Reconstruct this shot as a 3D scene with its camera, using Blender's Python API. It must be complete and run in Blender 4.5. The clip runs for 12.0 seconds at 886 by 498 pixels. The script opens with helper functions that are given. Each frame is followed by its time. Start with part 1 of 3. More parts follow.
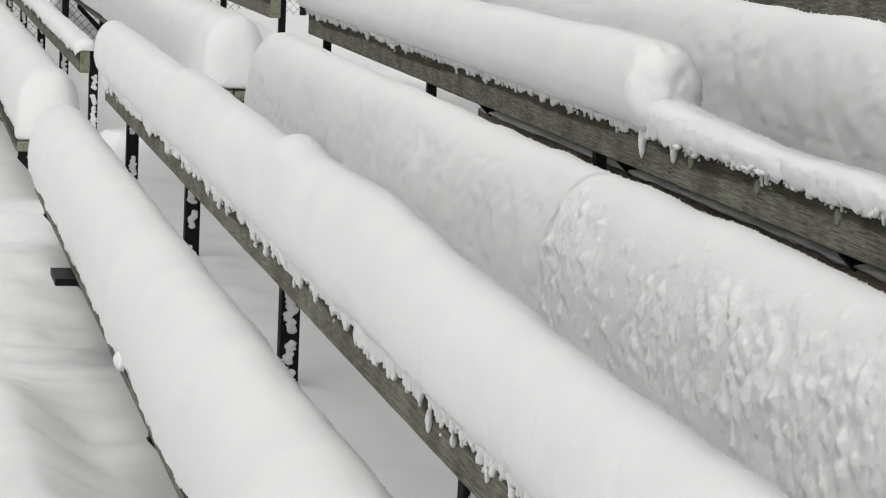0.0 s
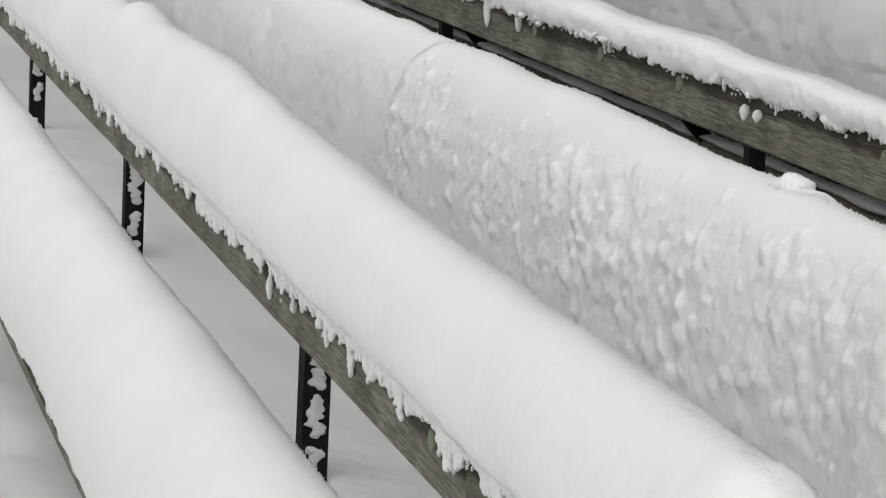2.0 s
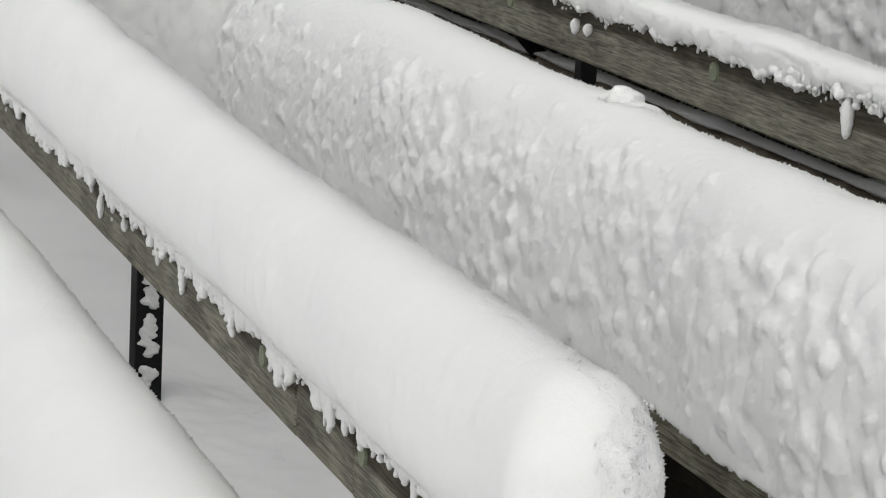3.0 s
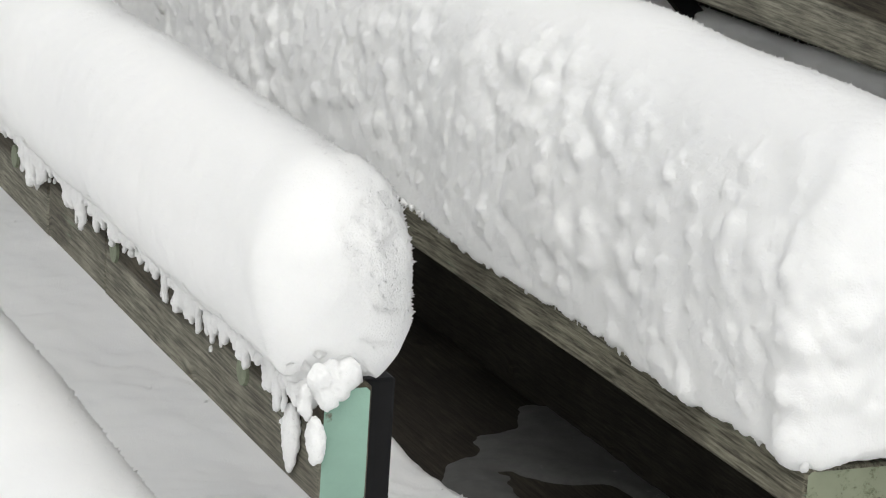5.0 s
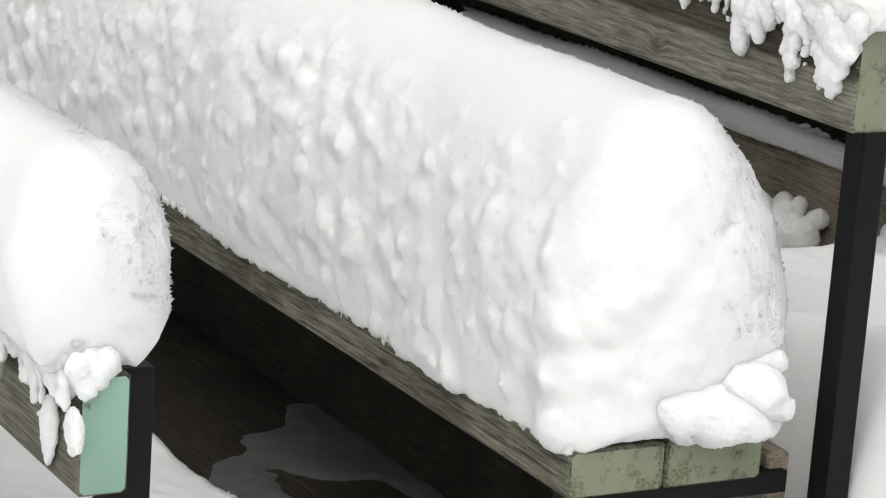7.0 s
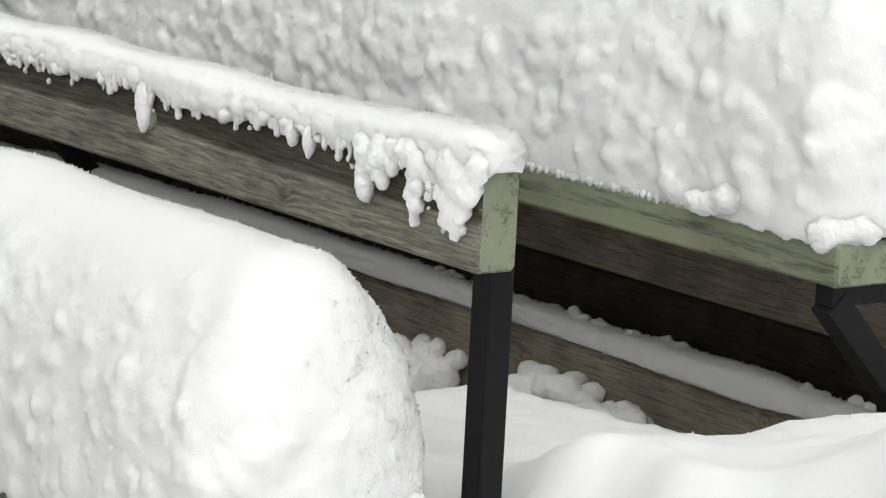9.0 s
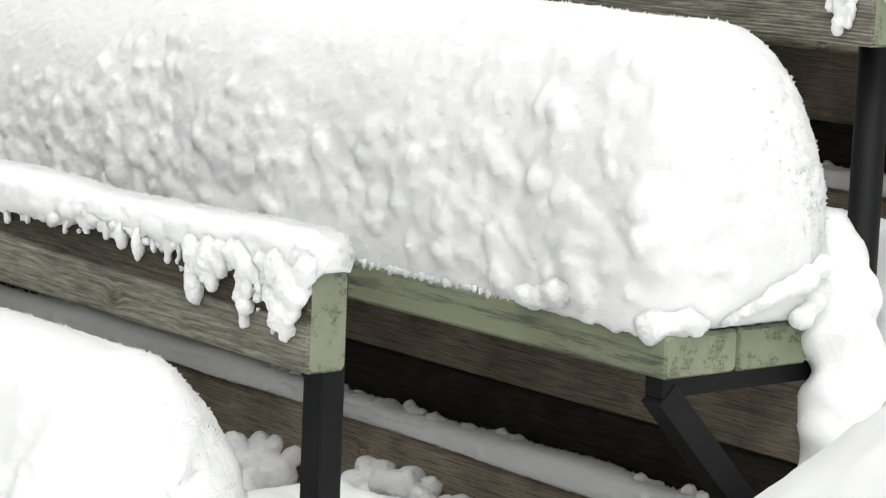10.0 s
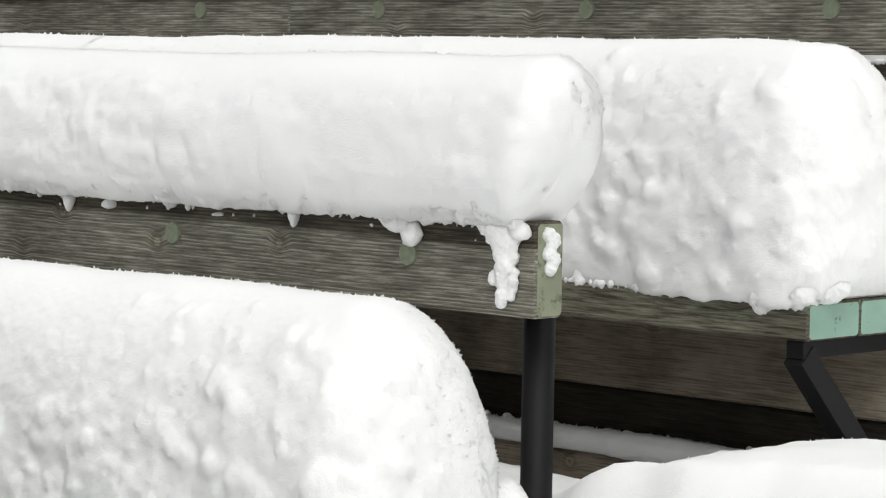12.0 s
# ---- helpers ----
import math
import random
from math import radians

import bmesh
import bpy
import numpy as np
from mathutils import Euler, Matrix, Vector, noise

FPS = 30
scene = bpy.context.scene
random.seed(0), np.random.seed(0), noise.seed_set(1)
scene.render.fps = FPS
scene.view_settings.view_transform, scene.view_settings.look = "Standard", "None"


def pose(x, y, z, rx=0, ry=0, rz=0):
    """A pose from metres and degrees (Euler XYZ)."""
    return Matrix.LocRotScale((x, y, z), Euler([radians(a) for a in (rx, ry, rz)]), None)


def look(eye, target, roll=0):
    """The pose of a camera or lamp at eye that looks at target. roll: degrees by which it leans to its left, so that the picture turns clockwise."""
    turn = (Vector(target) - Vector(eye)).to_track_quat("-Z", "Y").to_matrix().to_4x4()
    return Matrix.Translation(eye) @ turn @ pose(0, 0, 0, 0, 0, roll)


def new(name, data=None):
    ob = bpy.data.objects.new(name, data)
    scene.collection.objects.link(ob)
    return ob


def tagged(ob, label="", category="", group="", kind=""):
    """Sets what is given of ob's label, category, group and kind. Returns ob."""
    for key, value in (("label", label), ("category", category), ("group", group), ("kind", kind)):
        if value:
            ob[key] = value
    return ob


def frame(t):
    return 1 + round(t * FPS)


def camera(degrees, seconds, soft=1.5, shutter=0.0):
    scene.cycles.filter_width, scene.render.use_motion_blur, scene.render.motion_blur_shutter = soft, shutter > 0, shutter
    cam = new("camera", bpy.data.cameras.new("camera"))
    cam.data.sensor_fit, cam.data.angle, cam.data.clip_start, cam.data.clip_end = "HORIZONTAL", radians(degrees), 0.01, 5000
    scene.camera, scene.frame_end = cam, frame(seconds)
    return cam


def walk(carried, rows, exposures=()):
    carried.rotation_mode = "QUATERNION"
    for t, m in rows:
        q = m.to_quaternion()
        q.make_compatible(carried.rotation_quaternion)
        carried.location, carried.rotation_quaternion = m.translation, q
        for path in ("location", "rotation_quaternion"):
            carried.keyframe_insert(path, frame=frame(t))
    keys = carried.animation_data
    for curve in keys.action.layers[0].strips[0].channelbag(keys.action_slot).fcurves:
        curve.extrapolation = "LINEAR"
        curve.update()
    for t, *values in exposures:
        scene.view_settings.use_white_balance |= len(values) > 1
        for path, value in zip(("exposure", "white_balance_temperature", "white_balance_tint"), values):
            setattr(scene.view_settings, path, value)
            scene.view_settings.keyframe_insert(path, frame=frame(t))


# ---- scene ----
cam = camera(18.84, 12.0, soft=1.15)
PATH = [
    (0, (2.599, -1.122, 1.987), (0.6624, -0.7043, 1.7140), 2.47),
    (0.5, (2.597, -1.113, 1.979), (0.6671, -0.6758, 1.6880), 2.67),
    (1, (2.595, -1.104, 1.971), (0.6733, -0.6444, 1.6598), 2.66),
    (1.5, (2.592, -1.095, 1.963), (0.6806, -0.6114, 1.6301), 2.55),
    (2, (2.593, -1.084, 1.956), (0.6954, -0.5621, 1.5995), 2.86),
    (2.5, (2.593, -1.072, 1.949), (0.7141, -0.5022, 1.5709), 2.91),
    (3, (2.594, -1.061, 1.941), (0.7413, -0.4274, 1.5341), 2.91),
    (3.5, (2.593, -1.047, 1.926), (0.7654, -0.3687, 1.4803), 2.70),
    (5.5, (2.592, -1.000, 1.864), (0.8384, -0.1913, 1.3421), 4.10),
    (6, (2.591, -0.991, 1.849), (0.8504, -0.1490, 1.3381), 4.16),
    (6.5, (2.591, -0.992, 1.840), (0.8691, -0.1057, 1.3392), 4.11),
    (8.5, (2.604, -0.977, 1.837), (0.9851, 0.1226, 1.4218), 3.58),
    (9, (2.610, -0.968, 1.844), (1.0230, 0.1913, 1.4760), 2.97),
    (9.5, (2.622, -0.963, 1.854), (1.0644, 0.2428, 1.5107), 2.64),
    (10, (2.634, -0.959, 1.864), (1.1054, 0.2957, 1.5647), 2.45),
    (10.5, (2.646, -0.954, 1.874), (1.1424, 0.3417, 1.6280), 2.55),
    (11, (2.657, -0.944, 1.907), (1.1841, 0.3925, 1.6995), 2.27),
    (11.5, (2.668, -0.935, 1.941), (1.2252, 0.4386, 1.7621), 1.86),
    (12, (2.679, -0.926, 1.974), (1.2795, 0.4964, 1.8337), 0.97),
]
EXPOSURES = [(0, -0.2), (3.5, -0.19), (5.5, 0.12), (6.5, 0.17), (8.5, 0.08), (9, 0.14), (9.5, 0.3), (10, 0.35), (10.5, 0.3), (11, 0.08), (11.5, 0.07), (12, 0.16)]
walk(cam, [(t, look(eye, target, roll)) for t, eye, target, roll in PATH], EXPOSURES)

# ---- sky and light: a white overcast day ----
world = bpy.data.worlds.new("overcast")
scene.world = world
world.use_nodes = True
wn = world.node_tree.nodes
wl = world.node_tree.links
sky = wn.new("ShaderNodeTexSky")
sky.sky_type = "NISHITA"
sky.sun_disc = False
sky.sun_elevation = radians(50)
sky.sun_rotation = radians(128)
sky.air_density, sky.dust_density, sky.ozone_density = 1.0, 3.0, 1.0
grey = wn.new("ShaderNodeHueSaturation")
grey.inputs["Saturation"].default_value = 0.12
wl.new(sky.outputs["Color"], grey.inputs["Color"])
cast = wn.new("ShaderNodeMixRGB")
cast.blend_type, cast.inputs["Fac"].default_value, cast.inputs["Color2"].default_value = "MULTIPLY", 1.0, (0.995, 1.0, 0.977, 1)
wl.new(grey.outputs["Color"], cast.inputs["Color1"])
wl.new(cast.outputs["Color"], wn["Background"].inputs["Color"])
wn["Background"].inputs["Strength"].default_value = 0.11
sun_data = bpy.data.lights.new("sun", "SUN")
sun_data.energy, sun_data.angle, sun_data.color = 0.95, radians(60), (1.0, 0.995, 0.955)
sun = new("sun", sun_data)
sun.matrix_world = look((0, 0, 0), (-0.48, 0.38, -1.2))
scene.view_settings.exposure = 0.0


# ---- materials ----
def nodes_of(name):
    m = bpy.data.materials.new(name)
    m.use_nodes = True
    return m, m.node_tree.nodes, m.node_tree.links, m.node_tree.nodes["Principled BSDF"]


def tex(n, l, kind, coord, scale, **inputs):
    t = n.new(kind)
    if coord is not None:
        l.new(coord, t.inputs["Vector"])
    t.inputs["Scale"].default_value = scale
    for key, value in inputs.items():
        t.inputs[key].default_value = value
    return t


def ramp(n, l, source, stops):
    r = n.new("ShaderNodeValToRGB")
    while len(r.color_ramp.elements) < len(stops):
        r.color_ramp.elements.new(0.5)
    for e, (at, c) in zip(r.color_ramp.elements, stops):
        e.position, e.color = at, (*c, 1)
    l.new(source, r.inputs["Fac"])
    return r


def bump(n, l, bs, height, strength, distance, before=None):
    b = n.new("ShaderNodeBump")
    b.inputs["Strength"].default_value, b.inputs["Distance"].default_value = strength, distance
    l.new(height, b.inputs["Height"])
    if before:
        l.new(before.outputs["Normal"], b.inputs["Normal"])
    l.new(b.outputs["Normal"], bs.inputs["Normal"])
    return b


def snow_material(name="snow", depth=0.75):
    m, n, l, bs = nodes_of(name)
    c = n.new("ShaderNodeTexCoord").outputs["Object"]
    big = tex(n, l, "ShaderNodeTexNoise", c, 3.0, Detail=4.0)
    col = ramp(n, l, big.outputs["Fac"], [(0.3, (0.88, 0.885, 0.89)), (0.7, (0.93, 0.93, 0.925))])
    l.new(col.outputs["Color"], bs.inputs["Base Color"])
    bs.inputs["Roughness"].default_value = 0.75
    bs.inputs["Specular IOR Level"].default_value = 0.15
    bs.inputs["Subsurface Weight"].default_value = depth
    bs.inputs["Subsurface Radius"].default_value = (0.027, 0.027, 0.0278)
    bs.inputs["Subsurface Scale"].default_value = 1.0
    mid = tex(n, l, "ShaderNodeTexNoise", c, 70.0, Detail=4.0, Roughness=0.6)
    b1 = bump(n, l, bs, mid.outputs["Fac"], 0.28, 0.004)
    grain = tex(n, l, "ShaderNodeTexNoise", c, 380.0, Detail=3.0)
    bump(n, l, bs, grain.outputs["Fac"], 0.6, 0.0018, b1)
    return m


def wood_material(name, dark, mid, light, paint=None, paint_amount=0.0, axis="x", wear=1.0, wet=0.0, figure=0.07):
    """Weathered softwood, the grain along an axis; paint: what is left of an old coat."""
    m, n, l, bs = nodes_of(name)
    tc = n.new("ShaderNodeTexCoord").outputs["Object"]
    info = n.new("ShaderNodeObjectInfo")
    shift = n.new("ShaderNodeVectorMath")
    shift.operation = "MULTIPLY_ADD"
    l.new(info.outputs["Random"], shift.inputs[0])
    shift.inputs[1].default_value = (7.0, 3.0, 5.0)
    l.new(tc, shift.inputs[2])
    mp = n.new("ShaderNodeMapping")
    mp.inputs["Scale"].default_value = {"x": (0.085, 1.0, 1.0), "y": (1.0, 0.085, 1.0), "end": (1.0, 1.0, 1.0)}[axis]
    l.new(shift.outputs[0], mp.inputs["Vector"])
    warp = tex(n, l, "ShaderNodeTexNoise", mp.outputs[0], 9.0, Detail=3.0)
    mix = n.new("ShaderNodeVectorMath")
    mix.operation = "MULTIPLY_ADD"
    l.new(warp.outputs["Color"], mix.inputs[0])
    mix.inputs[1].default_value = (0.03, 0.05, 0.028)
    l.new(mp.outputs[0], mix.inputs[2])
    knot_d = tex(n, l, "ShaderNodeTexVoronoi", shift.outputs[0], 6.0)
    bend = n.new("ShaderNodeMapRange")
    bend.interpolation_type = "SMOOTHSTEP"
    l.new(knot_d.outputs["Distance"], bend.inputs["Value"])
    for key, value in (("From Min", 0.03), ("From Max", 0.2), ("To Min", 0.009), ("To Max", 0.0)):
        bend.inputs[key].default_value = value
    lift = n.new("ShaderNodeCombineXYZ")
    l.new(bend.outputs[0], lift.inputs["Z"])
    lifted = n.new("ShaderNodeVectorMath")
    l.new(mix.outputs[0], lifted.inputs[0])
    l.new(lift.outputs[0], lifted.inputs[1])
    rings = n.new("ShaderNodeTexWave")
    rings.wave_type, rings.bands_direction, rings.wave_profile = "BANDS", "Z", "SAW"
    l.new(lifted.outputs[0], rings.inputs["Vector"])
    rings.inputs["Scale"].default_value = 55.0 if axis != "end" else 60.0
    rings.inputs["Distortion"].default_value = 0.5
    rings.inputs["Detail"].default_value = 1.5
    rings.inputs["Detail Scale"].default_value = 0.35
    long = n.new("ShaderNodeMapping")
    long.inputs["Scale"].default_value = {"x": (0.75, 1.0, 1.0), "y": (1.0, 0.75, 1.0), "end": (1.0, 1.0, 1.0)}[axis]
    l.new(lifted.outputs[0], long.inputs["Vector"])
    fibre = tex(n, l, "ShaderNodeTexNoise", long.outputs[0], 210.0, Detail=5.0, Roughness=0.68)
    stain = tex(n, l, "ShaderNodeTexNoise", shift.outputs[0], 5.0, Detail=5.0, Roughness=0.6)
    a = n.new("ShaderNodeMath")
    a.operation = "MULTIPLY_ADD"
    l.new(rings.outputs["Fac"], a.inputs[0])
    a.inputs[1].default_value = figure
    l.new(fibre.outputs["Fac"], a.inputs[2])
    col = ramp(n, l, a.outputs[0], [(0.40, dark), (0.60, mid), (0.84, light)])
    tint = n.new("ShaderNodeMixRGB")
    tint.blend_type = "MULTIPLY"
    knot = ramp(n, l, knot_d.outputs["Distance"], [(0.02, (0.6, 0.57, 0.5)), (0.045, (1.25, 1.22, 1.15)), (0.07, (0.62, 0.58, 0.52)), (0.13, (1, 1, 1))])
    kn = n.new("ShaderNodeMixRGB")
    kn.blend_type, kn.inputs["Fac"].default_value = "MULTIPLY", 0.8
    l.new(col.outputs["Color"], kn.inputs["Color1"])
    l.new(knot.outputs["Color"], kn.inputs["Color2"])
    st = ramp(n, l, stain.outputs["Fac"], [(0.35, (0.62, 0.6, 0.58)), (0.62, (1.08, 1.08, 1.05))])
    tint.inputs["Fac"].default_value = wear
    l.new(kn.outputs["Color"], tint.inputs["Color1"])
    l.new(st.outputs["Color"], tint.inputs["Color2"])
    out = tint.outputs["Color"]
    if wet:
        gen = n.new("ShaderNodeSeparateXYZ")
        l.new(n["Texture Coordinate"].outputs["Generated"], gen.inputs[0])
        edge_n = tex(n, l, "ShaderNodeTexNoise", mp.outputs[0], 16.0, Detail=5.0)
        sm = n.new("ShaderNodeMath")
        sm.operation = "MULTIPLY_ADD"
        l.new(edge_n.outputs["Fac"], sm.inputs[0])
        sm.inputs[1].default_value = 0.5
        l.new(gen.outputs["Z"], sm.inputs[2])
        soak = ramp(n, l, sm.outputs[0], [(wet, (1, 1, 1)), (wet + 0.08, (0.32, 0.29, 0.26))])
        wm = n.new("ShaderNodeMixRGB")
        wm.blend_type = "MULTIPLY"
        wm.inputs["Fac"].default_value = 1.0
        l.new(out, wm.inputs["Color1"])
        l.new(soak.outputs["Color"], wm.inputs["Color2"])
        out = wm.outputs["Color"]
    if paint:
        flake = tex(n, l, "ShaderNodeTexNoise", mp.outputs[0], 26.0, Detail=6.0, Roughness=0.7)
        edge = ramp(n, l, flake.outputs["Fac"], [(0.68 - paint_amount * 0.4, (0, 0, 0)), (0.74 - paint_amount * 0.4, (1, 1, 1))])
        coat = n.new("ShaderNodeMixRGB")
        l.new(edge.outputs["Color"], coat.inputs["Fac"])
        l.new(out, coat.inputs["Color1"])
        pm = n.new("ShaderNodeMixRGB")
        pm.blend_type = "MULTIPLY"
        pm.inputs["Fac"].default_value = 0.55
        pm.inputs["Color1"].default_value = (*paint, 1)
        l.new(st.outputs["Color"], pm.inputs["Color2"])
        l.new(pm.outputs["Color"], coat.inputs["Color2"])
        out = coat.outputs["Color"]
    l.new(out, bs.inputs["Base Color"])
    bs.inputs["Roughness"].default_value = 0.82
    bs.inputs["Specular IOR Level"].default_value = 0.25
    bump(n, l, bs, a.outputs[0], 0.45, 0.002)
    return m


def metal_material(name, colour, rough, metal, scale=40.0):
    m, n, l, bs = nodes_of(name)
    c = n.new("ShaderNodeTexCoord").outputs["Object"]
    worn = tex(n, l, "ShaderNodeTexNoise", c, scale, Detail=6.0, Roughness=0.7)
    col = ramp(n, l, worn.outputs["Fac"], [(0.3, tuple(v * 0.7 for v in colour)), (0.66, colour), (0.74, tuple(min(1, v * 2.2 + 0.02) for v in colour))])
    l.new(col.outputs["Color"], bs.inputs["Base Color"])
    bs.inputs["Roughness"].default_value, bs.inputs["Metallic"].default_value = rough, metal
    bs.inputs["Specular IOR Level"].default_value = 0.22
    bump(n, l, bs, worn.outputs["Fac"], 0.2, 0.001)
    return m


SNOW = snow_material()
CRUMB = snow_material("snow_crumbs", 0.0)
WOOD = wood_material("weathered_wood", (0.10, 0.097, 0.08), (0.235, 0.226, 0.186), (0.39, 0.38, 0.32), (0.22, 0.255, 0.19), 0.12, wet=0.72)
RIDGED = wood_material("ridged_weathered_wood", (0.075, 0.07, 0.058), (0.17, 0.162, 0.135), (0.42, 0.405, 0.355), (0.20, 0.25, 0.19), 0.05, wet=0.92, figure=0.2)
SEAT_GREY = wood_material("weathered_seat_wood", (0.05, 0.047, 0.035), (0.19, 0.18, 0.14), (0.33, 0.32, 0.26), (0.19, 0.26, 0.19), 0.22)
SEAT_GREEN = wood_material("green_stained_wood", (0.10, 0.11, 0.08), (0.20, 0.215, 0.16), (0.30, 0.315, 0.24), (0.24, 0.26, 0.175), 0.6)
END_GREEN = wood_material("green_end_grain", (0.12, 0.13, 0.085), (0.23, 0.255, 0.175), (0.33, 0.36, 0.26), (0.26, 0.285, 0.205), 0.6, "end")
END_MINT = wood_material("mint_painted_end_grain", (0.12, 0.13, 0.10), (0.23, 0.25, 0.2), (0.33, 0.36, 0.3), (0.30, 0.47, 0.39), 0.95, "end")
SLUSH = metal_material("grey_wet_slush", (0.13, 0.13, 0.128), 0.5, 0.0, 30.0)
RISER = wood_material("brown_riser_wood", (0.16, 0.132, 0.1), (0.30, 0.257, 0.207), (0.40, 0.355, 0.297), figure=0.14)
# near-black brown: the deep shade under the seats is put into this colour
RISER_SHADE = wood_material("shade_dark_wood", (0.018, 0.015, 0.012), (0.04, 0.034, 0.027), (0.075, 0.064, 0.052))
STEEL = metal_material("black_painted_steel", (0.006, 0.006, 0.007), 0.55, 0.0, 25.0)
BOLT = metal_material("verdigris_bolt", (0.25, 0.28, 0.2), 0.65, 0.3, 120.0)
WIRE = metal_material("fence_wire", (0.05, 0.05, 0.048), 0.5, 0.5)


# ---- helpers of this scene ----
def mesh_object(name, verts, faces, material, parent=None, smooth=False):
    me = bpy.data.meshes.new(name)
    me.from_pydata([tuple(v) for v in verts], [], faces)
    me.validate()
    me.update()
    if smooth:
        me.shade_smooth()
    me.materials.append(material)
    ob = new(name, me)
    ob.parent = parent
    return ob


def part(name, bm, material, parent, label="", smooth=False):
    me = bpy.data.meshes.new(name)
    bmesh.ops.recalc_face_normals(bm, faces=bm.faces)
    bm.to_mesh(me)
    bm.free()
    if smooth:
        me.shade_smooth()
    for mat in material if isinstance(material, (list, tuple)) else (material,):
        me.materials.append(mat)
    ob = new(name, me)
    ob.parent = parent
    return tagged(ob, label)


def box_bm(x0, x1, y0, y1, z0, z1, bevel=0.0, cuts=0, seed=0):
    bm = bmesh.new()
    bmesh.ops.create_cube(bm, size=1.0)
    for v in bm.verts:
        v.co = Vector(((x0 + x1) / 2 + v.co.x * (x1 - x0), (y0 + y1) / 2 + v.co.y * (y1 - y0), (z0 + z1) / 2 + v.co.z * (z1 - z0)))
    if bevel:
        bmesh.ops.bevel(bm, geom=list(bm.edges), offset=bevel, segments=2, profile=0.6, affect="EDGES")
    return bm


def plank(name, x0, x1, y0, y1, z0, z1, material, parent, end=None, label="", seed=0):
    """A board along x with worn, rounded edges and a slight sag; its end grain takes a second material."""
    r = 0.005
    ys = [y0 + r, y1 - r, y1, y1, y1 - r, y0 + r, y0, y0]
    zs = [z0, z0, z0 + r, z1 - r, z1, z1, z1 - r, z0 + r]
    n = max(2, int((x1 - x0) / 0.12))
    rows = [x0] + [x0 + r + (x1 - x0 - 2 * r) * i / n for i in range(n + 1)] + [x1]
    bm = bmesh.new()
    loops = []
    for i, x in enumerate(rows):
        k = 0.0 if 0 < i < len(rows) - 1 else r * 0.7
        w = 0.0018 * noise.noise((x * 1.3, seed * 7.1, 0.3)), 0.0018 * noise.noise((x * 1.1, seed * 3.7, 9.1))
        cy, cz = (y0 + y1) / 2, (z0 + z1) / 2
        loops.append([bm.verts.new((x, cy + (y - cy) * (1 - k / (y1 - y0) * 2) + w[0] + 0.0006 * noise.noise((x * 15, y * 60, seed)),
                                    cz + (z - cz) * (1 - k / (z1 - z0) * 2) + w[1] + 0.0008 * noise.noise((x * 12, z * 60, seed + 4)))) for y, z in zip(ys, zs)])
    for a, b in zip(loops, loops[1:]):
        for i in range(8):
            bm.faces.new((a[i], a[(i + 1) % 8], b[(i + 1) % 8], b[i]))
    for lo in (loops[0], loops[-1]):
        f = bm.faces.new(lo)
        f.material_index = 1 if end else 0
    return part(name, bm, (material, end) if end else material, parent, label)


def smooth(a, b, v):
    t = np.clip((v - a) / (b - a), 0, 1)
    return t * t * (3 - 2 * t)


def hashed(i, j, k, seed):
    h = np.sin(i * 127.1 + j * 311.7 + k * 74.7 + seed * 19.19) * 43758.5453
    return h - np.floor(h)


def vnoise(p, scale, seed=0):
    """Smooth value noise, about -1 to 1, at an array of points."""
    q = p * scale
    b = np.floor(q)
    f = q - b
    f = f * f * f * (f * (f * 6 - 15) + 10)
    out = 0
    for dx in (0, 1):
        for dy in (0, 1):
            for dz in (0, 1):
                w = (f[..., 0] if dx else 1 - f[..., 0]) * (f[..., 1] if dy else 1 - f[..., 1]) * (f[..., 2] if dz else 1 - f[..., 2])
                out = out + w * hashed(b[..., 0] + dx, b[..., 1] + dy, b[..., 2] + dz, seed)
    return out * 2 - 1


def puffs(p, scale, seed=0):
    """Cauliflower clumps, 0 to about 1: round balls of many sizes grown together, with narrow clefts between them."""
    q = p * scale
    b = np.floor(q)
    total = np.zeros(q.shape[:-1])
    for dx in (-1, 0, 1):
        for dy in (-1, 0, 1):
            for dz in (-1, 0, 1):
                c = b + (dx, dy, dz)
                o = np.stack([hashed(c[..., 0], c[..., 1], c[..., 2], seed + k) for k in (1, 2, 3)], -1)
                r2 = (0.5 + 0.45 * hashed(c[..., 0], c[..., 1], c[..., 2], seed + 4)) ** 2
                ball = np.sqrt(np.maximum(r2 - np.sum((c + o - q) ** 2, -1), 0.0))
                total += np.exp(14.0 * ball) - 1.0
    return np.log1p(total) / 14.0


def grid_mesh(name, P, material, parent=None, cyclic=True):
    """A smooth mesh over a grid of points P[i, j]; closed round j and capped at both ends where cyclic."""
    nx, nu = P.shape[:2]
    idx = np.arange(nx * nu).reshape(nx, nu)
    nxt = np.roll(idx, -1, axis=1)
    if cyclic:
        q = np.stack([idx[:-1], idx[1:], nxt[1:], nxt[:-1]], -1).reshape(-1, 4)
    else:
        q = np.stack([idx[:-1, :-1], idx[1:, :-1], idx[1:, 1:], idx[:-1, 1:]], -1).reshape(-1, 4)
    me = bpy.data.meshes.new(name)
    me.vertices.add(nx * nu)
    me.vertices.foreach_set("co", P.reshape(-1).astype(np.float32))
    me.loops.add(q.size)
    me.loops.foreach_set("vertex_index", q.reshape(-1).astype(np.int32))
    me.polygons.add(len(q))
    me.polygons.foreach_set("loop_start", np.arange(0, q.size, 4, dtype=np.int32))
    me.update(calc_edges=True)
    me.validate()
    me.shade_smooth()
    me.materials.append(material)
    ob = new(name, me)
    ob.parent = parent
    return ob


